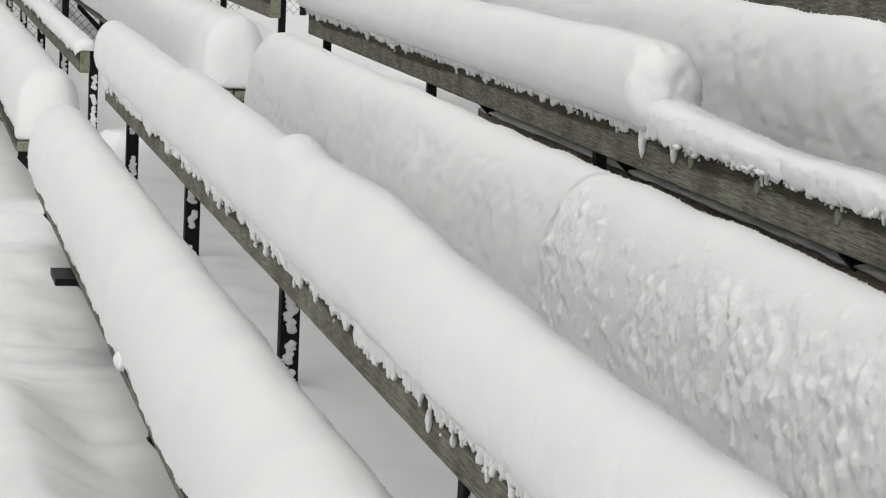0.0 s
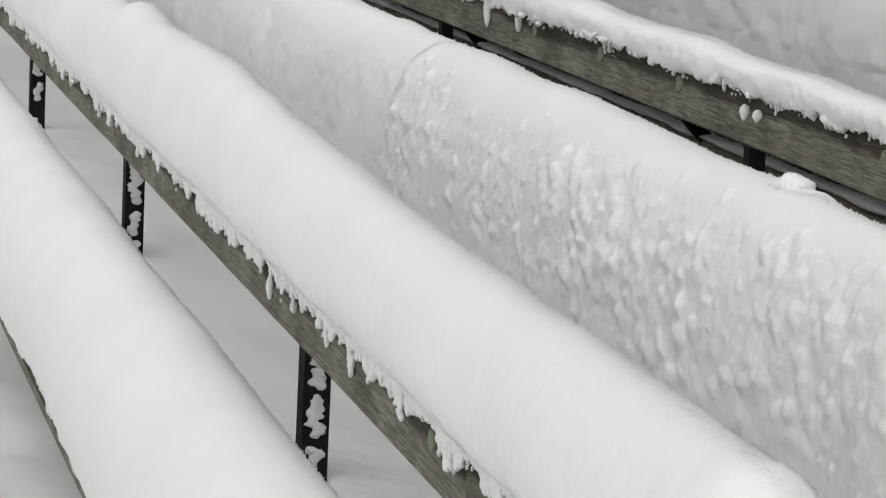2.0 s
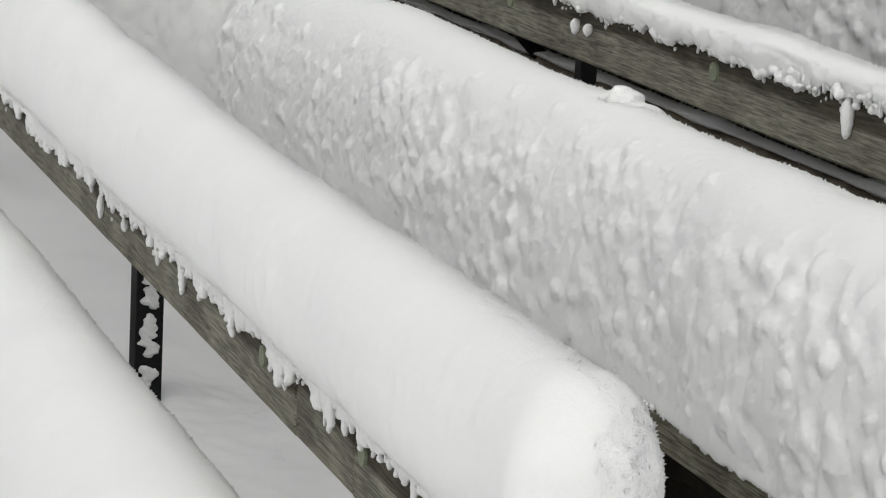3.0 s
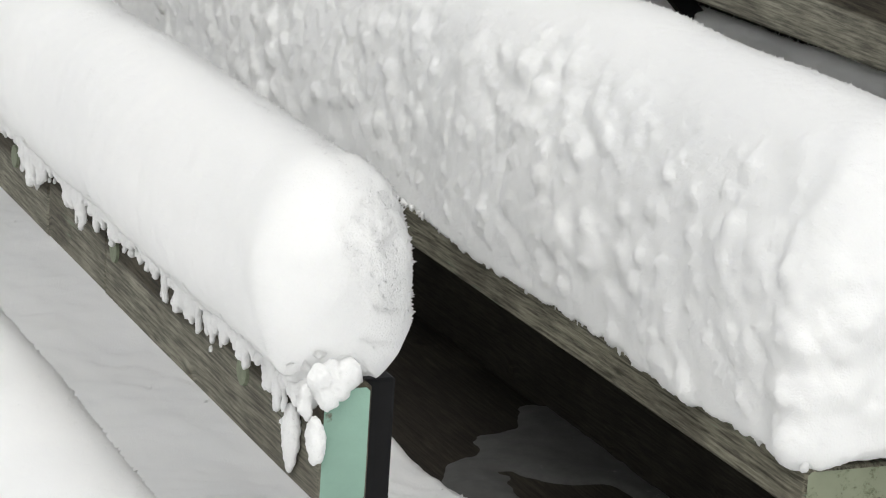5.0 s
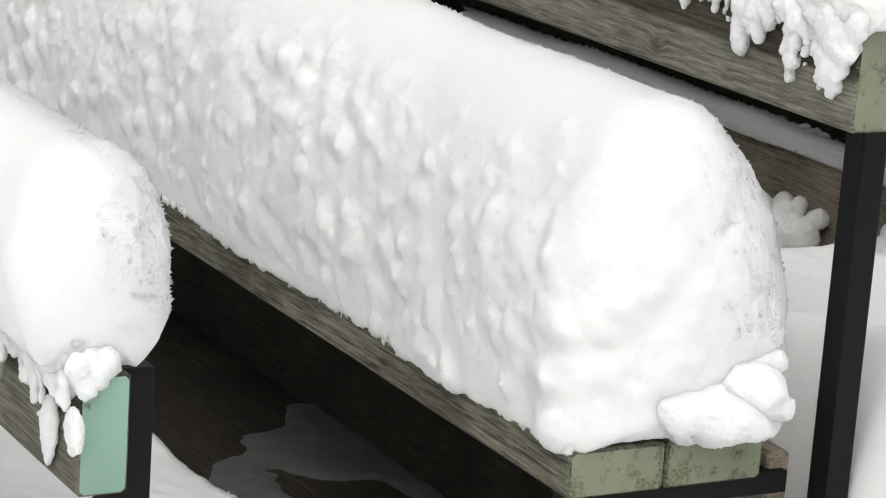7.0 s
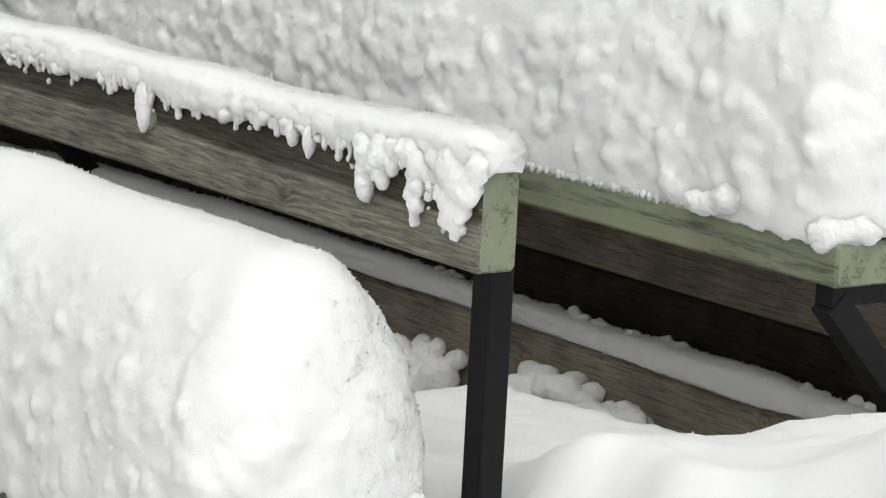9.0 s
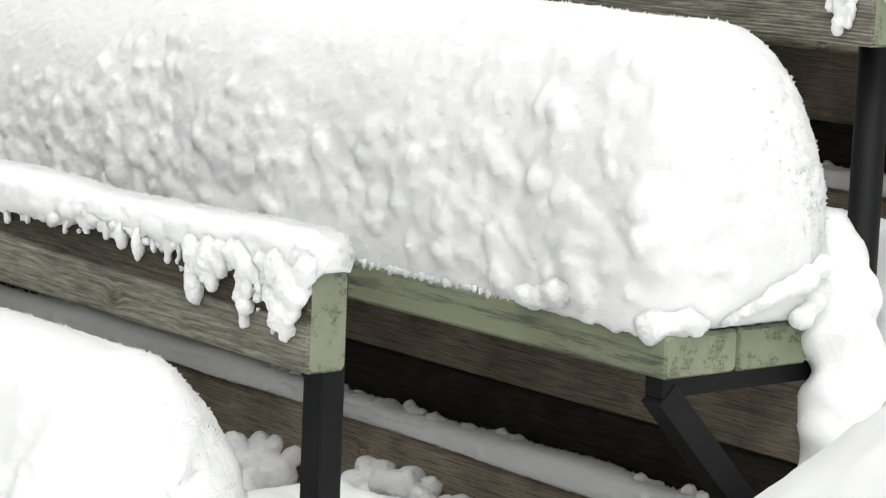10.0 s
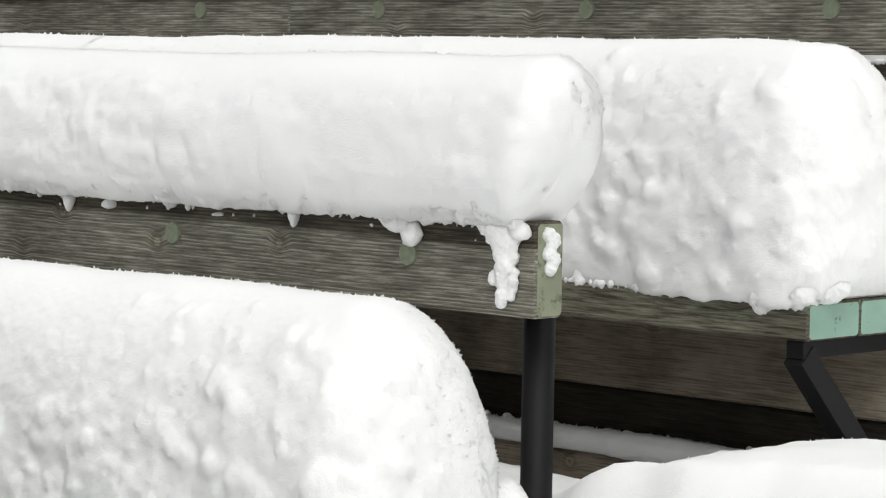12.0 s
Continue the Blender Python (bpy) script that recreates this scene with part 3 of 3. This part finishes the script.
def post(x, y, z0, z1, parent, round_tube=False, w=0.027):
    if round_tube:
        bm = bmesh.new()
        bmesh.ops.create_cone(bm, cap_ends=True, segments=28, radius1=0.024, radius2=0.024, depth=z1 - z0, matrix=Matrix.Translation((x, y + 0.024, (z0 + z1) / 2)))
        return part("post", bm, STEEL, parent, "black painted steel tube", True)
    return part("post", box_bm(x - w, x + w, y, y + 1.85 * w, z0, z1, 0.004), STEEL, parent, "black painted square steel post")


def bracket(x, y0, z, parent):
    """Angle-iron arm under the seat with a brace running down and back."""
    far_arm = abs(x + 8.05) < 0.01
    part("seat_arm", box_bm(x - (0.15 if far_arm else 0.017), x + (0.15 if far_arm else 0.017), y0 + (0.012 if z > 0.4 or abs(x + 8.05) > 0.1 else -0.08), y0 + 0.34, z - 0.03, z - 0.001, 0.002), STEEL, parent)
    bm = box_bm(-0.019, 0.019, 0, 0.36, -0.024, 0.018, 0.002)
    bm.transform(Matrix.Translation((x, y0 + 0.024, z - 0.022)) @ Matrix.Rotation(radians(-46), 4, "X"))
    part("brace", bm, STEEL, parent)


def bench(row, x0, x1, seat_x1, posts, seat_mat, end_mat, bolts, label, joints=(), group="benches of the stand"):
    b = tagged(new("bench"), label, "bench", group)
    y, z = row * DY, BACK_Z + row * DZ
    cuts = [x0, *sorted(joints), x1]
    for i, (a, c) in enumerate(zip(cuts, cuts[1:])):
        plank("backrest_plank", a + (0.0015 if i else 0), c, y, y + THICK, z, z + BACK_H, RIDGED if row >= 2 else WOOD, b, end_mat, seed=row * 5 + i)
    ys, zs = SEAT_Y + y + SEAT_OFF[row], SEAT_Z + row * DZ
    plank("seat_plank", x0, seat_x1, ys, ys + 0.139, zs, zs + SEAT_T, seat_mat, b, end_mat, seed=row + 11)
    plank("seat_plank", x0, seat_x1, ys + 0.1402, ys + 0.284, zs, zs + SEAT_T, seat_mat, b, end_mat, seed=row + 21)
    for i, x in enumerate(posts):
        p = post(x, y + THICK + 0.002, row * DZ - 0.3, z + BACK_H - 0.015, b, row >= 2, 0.031 if row == 0 and i else 0.027 if row == 0 else 0.02)
        bracket(min(x + (-0.37 if row == 0 and x == -7.68 else 0.07), seat_x1 - 0.035), ys, zs, b)
        if row == 0 and x < -1:
            rnd = random.Random(int(x * 10))
            tagged(fused("snow_patch", [(BEADS[j % 4], x + 0.031, y + THICK + 0.030 + rnd.uniform(-0.009, 0.009), z - 0.02 - 0.008 * j, 0.007, rnd.uniform(0.008, 0.018), rnd.uniform(0.007, 0.013), 0.0) for j in range(44) if noise.noise((j * 0.17, x, 0.0)) > -0.2], p, 0.002, 3, 0.005), "ragged snow stuck to the post", kind="stuff")
    for x in bolts:
        bolt(x, y, z + 0.078, b)
    return b


ROWS = [
    (WOOD, END_MINT, [-0.255, -0.80, -1.35], (-0.85, -1.16, -4.2, -7.4), "weathered grey timber bench with mint-painted plank ends under snow"),
    (SEAT_GREY, END_GREEN, [-0.735, -1.79, -2.88, -3.43, -3.97], (-6.2,), "weathered grey timber bench with green plank ends under deep snow"),
    (SEAT_GREEN, END_GREEN, [-0.153, -0.702, -1.257, -1.81], (-4.2,), "green-stained timber bench with rounded bolt heads under deep snow"),
    (SEAT_GREY, END_MINT, [-0.08, -0.64, -1.197, -1.75], (-1.47,), "grey timber bench with pale green plank ends under deep snow"),
    (WOOD, END_GREEN, [], (), "grey timber bench high in the stand, covered in snow"),
]
BENCHES = []
for row, (sm, em, bolts, joints, label) in enumerate(ROWS):
    posts = [END[row] - (0.085, 0.072, 0.07, 0.07, 0.07)[row]] + POSTS
    BENCHES.append(bench(row, FAR[row], END[row], SEAT_END[row], posts, sm, em, bolts, label, joints))
for row in (0, 1):
    bench(row, -30.0, FAR_END[row], FAR_END[row] - 0.1, [FAR_END[row] - 0.085 - 2.5 * i for i in range(5)], WOOD, END_GREEN, [], "distant weathered timber bench of the next block under snow", (), "benches of the next block")


# ---- treads and riser boards behind and under the seats ----
def board(name, *args, **more):
    tagged(plank(name, *args, None, **more), "brown knotty softwood board under the seats, dark ones coloured with shade", "board", kind="structure")


for row in range(0, 5):
    y, z, x0 = row * DY, row * DZ, FAR[row]
    x1 = SEAT_END[row] + 0.02
    board("riser", x0, x1 + (-0.05 if row == 1 else 0.02), y + 0.012, y + 0.047, z + 0.205, z + 0.389, RISER, seed=40 + row)
    # backing board in the open gap, its colour standing in for shade
    board("riser", x0, x1 - 0.02, y + 0.03, y + 0.052, z - 0.45, z + 0.2, RISER_SHADE, seed=50 + row)
    if row >= 2:
        board("riser", x0, x1 - 0.03, y - 0.05, y - 0.012, z - 0.45, z + 0.092, RISER, seed=60 + row)
        board("tread", x0, x1 - 0.06, y - 0.011, y + 0.028, z + 0.03, z + 0.06, RISER_SHADE, seed=70 + row)
        ob = snow_roll("snow_ledge", x0, x1 - 0.02, y - 0.03, 0.034, z + 0.089, heights((-9, 0.012), (-3.0, 0.012), (-2.6, 0.034), (-1.8, 0.04), (1, 0.042)), "narrow ledge of snow on a riser board under the seat", 230 + row,
                       lumps=0.022, rows=44, fine=0.005, ends=(0.03, 0.03), centre=0.4, foot=1.0, soft=0.008, grains=6000, grit=3.0, group="snow on ledges")
        if row <= 3:
            rnd = random.Random(row)
            crumbs = [(BEADS[i % 4], 0.08 - 1.5 * rnd.random(), y - 0.025 + rnd.uniform(-0.004, 0.014), z + 0.124 + rnd.uniform(-0.008, 0.004), rnd.uniform(0.007, 0.02), 0.012, rnd.uniform(0.006, 0.013), 40 * i) for i in range(60)]
            tagged(fused("crumbly_crest", crumbs, ob, 0.0028, 4, 0.005), "crumbs of snow along the crest", kind="stuff")
        # added board over the deep foot well, coloured dark as shade
        board("tread", FAR[row], -1.0, y - DY + 0.1, y - 0.051, z - 0.34, z - 0.3, RISER_SHADE, seed=75 + row)
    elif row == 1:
        # floor under the seat, shade painted into its colour
        board("tread", x0, x1 - 0.06, y - 0.40, y + 0.028, z - 0.02, z + 0.02, RISER_SHADE, seed=70 + row)


def slush(x0, x1, y0, y1, z, slant, seed):
    """A thin film of grey slush with a ragged slanting edge and holes where the dark boards show."""
    X, Y = np.meshgrid(np.arange(x0, x1, 0.012), np.arange(y0, y1, 0.012), indexing="ij")
    P = np.stack([X, Y, 0 * X], -1)
    rim = np.minimum(X - (x0 + 0.06 + slant * (y1 - Y)), x1 - 0.05 - X)
    Z = z + 0.012 * np.clip(rim / 0.08 + 0.5 * vnoise(P, 14.0, seed), -1, 0.6) - 0.009 * smooth(0.35, 0.6, vnoise(P, 9.0, seed + 1)) + 0.002 * vnoise(P, 40.0, seed + 2)
    tagged(grid_mesh("slush_patch", np.stack([X, Y, Z], -1), SLUSH, cyclic=False), "thin film of grey wet slush on the boards under a bench", "slush", kind="stuff")


slush(-1.62, -0.3, 0.55, 1.12, 0.408, 0.89, 5)
slush(-2.7, -2.0, 0.7, 1.12, 0.408, 0.6, 15)

# ---- snow on the seats ----
SEAT_SNOW = []
SEAT_HALF = [0.168, 0.163, heights((-9, 0.158), (-0.3, 0.156), (-0.14, 0.169), (1, 0.169)), heights((-9, 0.158), (-0.3, 0.154), (-0.1, 0.17), (1, 0.17)), 0.163]
for row in range(0, 5):
    x1 = SEAT_END[row] + 0.045
    h = [0.345, 0.415, 0.425, 0.425, 0.42][row]
    y, base = SEAT_Y + SEAT_OFF[row] + row * DY, SEAT_Z + SEAT_T + row * DZ - 0.003
    s = snow_roll("snow_drift", FAR[row] - (0.6 if row == 0 else 0.02), x1, y + 0.155, SEAT_HALF[row], base, h,
                  "deep loaf of white snow lying along a bench seat", 100 + row * 7, lumps=0.016 if row else 0.004, tuck=0.012, under=0.007,
                  ends=(0.2, 0.155), foot=0.97, centre=0.25, power=2.2, bluff=2.15, blunt=0.007 if row else 0.004,
                  clumps=(None, (-4.3, 5000, 0.007, 0.034, 0.0062), (-3.2, 4000, 0.007, 0.034, 0.0062), (-1.9, 2200, 0.007, 0.034, 0.0065), None)[row], grains=(16000, 26000, 26000, 22000, 6000)[row], group="snow on seats")
    SEAT_SNOW.append(s)
    rnd = random.Random(400 + row)
    lumps = []
    for i in range(70 if row else 0):
        x = x1 - 0.07 - 6.5 * rnd.random() ** 1.6
        w = 0.012 + 0.026 * rnd.random() ** 2
        lumps.append((BEADS[i % 4], x, y + 0.028 + rnd.uniform(-0.004, 0.008), base + 0.008 + rnd.random() ** 2 * 0.03, w, w * 0.8, w * rnd.uniform(0.7, 1.1), rnd.uniform(0, 360)))
    fringe(s, FAR[row], x1 - 0.04, y + 0.003, base + 0.005, 300 + row, 0.011, 0.85, 0.6, 0.45, lumps, 4)

clump(SEAT_SNOW[0], LUMPS[3], -5.85, SEAT_Y + SEAT_OFF[0] - 0.005, SEAT_Z + 0.05, 0.09, 0.02, 0.03)
fused("snow_clump", [(BEADS[1], -1.87, 0.80, 1.228, 0.03, 0.04, 0.03, 0), (BEADS[2], -1.91, 0.80, 1.217, 0.04, 0.04, 0.025, 0), (BEADS[0], -1.82, 0.81, 1.213, 0.05, 0.05, 0.022, 0)], SEAT_SNOW[1], 0.0026, 8, 0.006)

# broken chunks at the aisle ends of the drifts
for row, slivers in ((1, [((-0.02, 0.12, 0.03), (0.02, 0.27, 0.10), 0.028), ((-0.05, -0.004, 0.02), (-0.03, 0.05, 0.03), 0.03), ((0.0, 0.16, 0.02), (0.01, 0.27, 0.02), 0.03), ((0.015, 0.12, 0.05), (0.05, 0.22, 0.03), 0.04), ((0.02, 0.2, 0.08), (0.045, 0.27, 0.05), 0.036)]),
                     (2, [((0.005, 0.10, 0.025), (0.03, 0.26, 0.085), 0.024), ((-0.05, -0.002, 0.012), (0.0, 0.05, 0.02), 0.034), ((-0.3, -0.002, 0.012), (-0.16, 0.002, 0.04), 0.024), ((0.01, 0.24, 0.02), (0.01, 0.28, 0.06), 0.028)]),
                     (3, [((-0.1, -0.004, -0.01), (-0.1, 0.0, 0.03), 0.024), ((-0.04, 0.0, 0.015), (0.01, 0.06, 0.02), 0.03)])):
    o = Vector((SEAT_END[row], SEAT_Y + row * DY, SEAT_Z + SEAT_T + row * DZ))
    for i, (a, c, r) in enumerate(slivers):
        ridge(SEAT_SNOW[row], o + Vector(a) + Vector((0.008, 0, 0)), o + Vector(c) + Vector((0.008, 0, 0)), r, row * 10 + i)

# ---- snow on the backrests ----
TOP = [BACK_Z + BACK_H + DZ * r for r in range(5)]
ROLL_LABEL = "thick rounded roll of white snow on a bench backrest"
roll = snow_roll("snow_roll", FAR[0] - 0.06, 0.02, 0.028, 0.096, TOP[0] - 0.005,
                 heights((-10.7, 0.271), (-7.55, 0.266), (-7.3, 0.291), (-4.95, 0.266), (-4.7, 0.311), (-4.4, 0.286), (-3.4, 0.301), (-2.6, 0.261), (-2.3, 0.256), (-1.4, 0.238), (0, 0.251)),
                 ROLL_LABEL, 151, lumps=0.006, under=0.006, rows=120, centre=0.38, foot=0.56, power=2.3, tuck=0.02, ends=(0.16, 0.105), bluff=2.0, lip_clots=1500, grit=1.6, grains=26000, group="snow on backrests")
fringe(roll, FAR[0], 0.0, -0.013, TOP[0] - 0.007, 500, 0.0058, 1.4, 0.9, 1.6)
for x, z, w, h, k in ((-2.64, -0.077, 0.010, 0.016, 0), (-2.40, -0.068, 0.005, 0.008, 0), (-1.9, -0.055, 0.014, 0.022, 0), (-2.1, -0.05, 0.009, 0.02, 0), (-4.74, -0.05, 0.006, 0.012, 0), (-3.5, -0.05, 0.009, 0.016, 0),
                      (-0.074, -0.083, 0.024, 0.025, 0), (0.004, -0.06, 0.02, 0.03, 1), (-1.2, -0.05, 0.011, 0.018, 0), (-0.5, -0.05, 0.012, 0.014, 1), (-5.2, -0.055, 0.012, 0.02, 0), (-5.9, -0.05, 0.012, 0.022, 0), (-6.4, -0.05, 0.013, 0.02, 0)):
    clump(roll, (DRIPS, LUMPS)[k][int(abs(x) * 10) % 5], x, -0.006, TOP[0] + z, w, 0.009, h)
fused("snow_clump", [(BEADS[i % 4], 0.004 - 0.008 * (i % 3), -0.006 + 0.004 * i, TOP[0] + 0.012 - 0.009 * ((i * 5) % 4) + 0.0016 * i, 0.014, 0.013, 0.016, 40 * i) for i in range(12)]
      + [(BEADS[i % 4], -0.02 - 0.02 * i, -0.008, TOP[0] - 0.012 + 0.008 * (i % 3), 0.016, 0.014, 0.02, 30 * i) for i in range(9)], roll, 0.0022, 4, 0.006)

strip = snow_roll("snow_strip", -4.3, END[1] + 0.012, DY + 0.024, heights((-4.2, 0.06), (-3.4, 0.052), (-2, 0.042), (0, 0.04)), TOP[1] - 0.016, heights((-4.2, 0.09), (-3.7, 0.066), (-2.4, 0.05), (-0.6, 0.043), (-0.2, 0.046), (0.07, 0.05)),
                  "thin strip of white snow on a bench backrest", 161, lumps=0.02, lip_clots=900, grit=3.0, under=0.012, rows=84, fine=0.004, ends=(0.03, 0.03), centre=0.4, foot=0.85, soft=0.008, grains=40000, group="snow on backrests")
fringe(strip, -4.2, END[1] - 0.01, DY - 0.006, TOP[1] - 0.014, 510, 0.011, 1.1, 0.75, 1.1)
for x, z, w, h, k in ((-0.74, -0.045, 0.019, 0.024, 0), (-1.247, -0.058, 0.011, 0.022, 0), (-2.47, -0.07, 0.007, 0.011, 0), (-2.40, -0.068, 0.006, 0.008, 0),                       (0.05, -0.015, 0.024, 0.02, 1), (0.062, 0.0, 0.02, 0.02, 1),
                      (-0.3, -0.03, 0.008, 0.014, 0), (-0.34, -0.025, 0.008, 0.012, 0), (-4.1, -0.05, 0.012, 0.02, 0), (-4.4, -0.05, 0.02, 0.03, 0)):
    clump(strip, (DRIPS, LUMPS)[k][int(abs(x) * 100) % 5], x, DY - 0.008, TOP[1] + z, w, 0.013, h)
for i, spots in enumerate((((-0.165, -0.012, 0.03, 0.072), (-0.13, -0.012, 0.032, 0.045), (-0.105, -0.01, 0.026, 0.03)),
                           ((-0.058, -0.01, 0.024, 0.05), (-0.055, -0.05, 0.022, 0.045), (-0.025, -0.03, 0.014, 0.042), (-0.08, -0.008, 0.02, 0.02)),
                           ((0.0, -0.008, 0.026, 0.03), (0.03, -0.012, 0.034, 0.085), (0.045, -0.02, 0.03, 0.055), (0.058, -0.004, 0.03, 0.035), (0.01, -0.05, 0.016, 0.045)))):
    cluster(strip, spots, DY - 0.008, TOP[1], 700 + i)
rollb = snow_roll("snow_roll", FAR[1] - 0.05, -4.3, DY + 0.028, 0.105, TOP[1] - 0.014, heights((-10.3, 0.188), (-8, 0.215), (-4.4, 0.24)), ROLL_LABEL, 171,
                  lumps=0.004, under=0.016, rows=110, centre=0.4, foot=0.46, power=2.2, coarse=0.025, ends=(0.1, 0.12), blunt=0.008, grains=8000, group="snow on backrests")
fringe(rollb, FAR[1], -4.2, DY - 0.005, TOP[1] - 0.02, 520, 0.01, 1.15)
for row in (2, 3, 4):
    r = snow_roll("snow_roll", FAR[row] - 0.02, END[row] + 0.07, row * DY + 0.03, 0.1, TOP[row] - 0.008, 0.244, ROLL_LABEL, 181 + row,
                  lumps=0.013, lip_clots=(1600, 900, 0)[row - 2], grit=1.6, under=0.01, rows=120, centre=0.4, foot=0.6, power=2.3, tuck=0.085, ends=(0.1, 0.08), grains=(40000, 10000, 1000)[row - 2], group="snow on backrests")
    fringe(r, FAR[row], END[row] - 0.02, row * DY - 0.006, TOP[row] - 0.004, 530 + row, 0.008, 0.9, 0.7, 0.4)
    if row == 2:
        for x, z, w, h, k in ((-0.14, -0.03, 0.02, 0.022, 1), (-0.17, -0.018, 0.02, 0.015, 1), (-0.86, -0.022, 0.01, 0.01, 1), (-0.97, -0.016, 0.01, 0.016, 0), (-0.7, -0.012, 0.008, 0.01, 1), (-0.4, -0.016, 0.008, 0.012, 0), (-0.58, -0.025, 0.004, 0.004, 1),
                              (0.035, -0.085, 0.007, 0.014, 1), (0.08, -0.015, 0.018, 0.016, 1)):
            clump(r, (DRIPS, LUMPS)[k][int(abs(x) * 100) % 5], x, row * DY - 0.009, TOP[row] + z, w, 0.014, h)
        for i, spots in enumerate((((0.03, -0.008, 0.022, 0.03), (0.052, -0.01, 0.026, 0.11), (0.064, -0.03, 0.022, 0.08), (0.075, -0.005, 0.022, 0.035)), ((-0.14, -0.008, 0.026, 0.034), (-0.18, -0.006, 0.02, 0.014)))):
            cluster(r, spots, row * DY - 0.009, TOP[2], 720 + i)
        fused("snow_clump", [(BEADS[i % 4], END[2] + 0.002, row * DY + 0.03 + 0.0045 * ((i * 3) % 4 - 1.5), TOP[2] - 0.02 - 0.007 * i, 0.008, 0.011, 0.012, 0.0) for i in range(8)], r, 0.0018, 3, 0.006)

# ---- snow on the next block ----
snow_roll("snow_roll", -30, FAR_END[0] + 0.02, 0.03, 0.06, TOP[0] - 0.015, 0.07, "thin strip of snow on a distant backrest", 601, lumps=0.004, under=0.02, rows=40, fine=0.03, coarse=0.06, ends=(0.1, 0.06), group="snow on the next block")
for row in (0, 1):
    snow_roll("snow_drift", -30, FAR_END[row] - 0.08, SEAT_Y + row * DY + 0.15, 0.17, SEAT_Z + SEAT_T + row * DZ - 0.003, 0.40, "deep loaf of white snow on a distant bench seat", 611 + row,
              lumps=0.01, rows=60, fine=0.03, coarse=0.06, ends=(0.2, 0.2), foot=0.97, group="snow on the next block")


# ---- wire fence far behind the next block ----
def fence():
    f = tagged(new("wire_fence"), "grey diamond-mesh wire fence beyond the benches", "fence")
    cv = bpy.data.curves.new("mesh", "CURVE")
    cv.dimensions, cv.bevel_depth, cv.bevel_resolution = "3D", 0.0022, 1
    x, y0, y1, z0, z1, c = -21.0, -1.6, 2.6, 0.0, 1.9, 0.075
    n = int((y1 - y0 + z1 - z0) / c)
    for i in range(n):
        for slant in (1, -1):
            a = y0 - (z1 - z0) + i * c if slant > 0 else y0 + i * c
            pts = [(a + slant * t, z0 + t) for t in (0, z1 - z0)]
            (ya, za), (yb, zb) = pts
            lo, hi = max(min(ya, yb), y0), min(max(ya, yb), y1)
            if hi - lo < 0.02:
                continue
            sp = cv.splines.new("POLY")
            sp.points.add(1)
            for p, yy in zip(sp.points, (lo, hi)):
                p.co = (x + 0.004 * slant, yy, za + (yy - ya) * slant, 1)
    cv.materials.append(WIRE)
    ob = new("wire_mesh", cv)
    ob.parent = f
    for y in (y0, 0.5, y1):
        bm = bmesh.new()
        bmesh.ops.create_cone(bm, cap_ends=True, segments=12, radius1=0.03, radius2=0.03, depth=2.2, matrix=Matrix.Translation((x, y, 0.9)))
        part("fence_post", bm, STEEL, f)


fence()
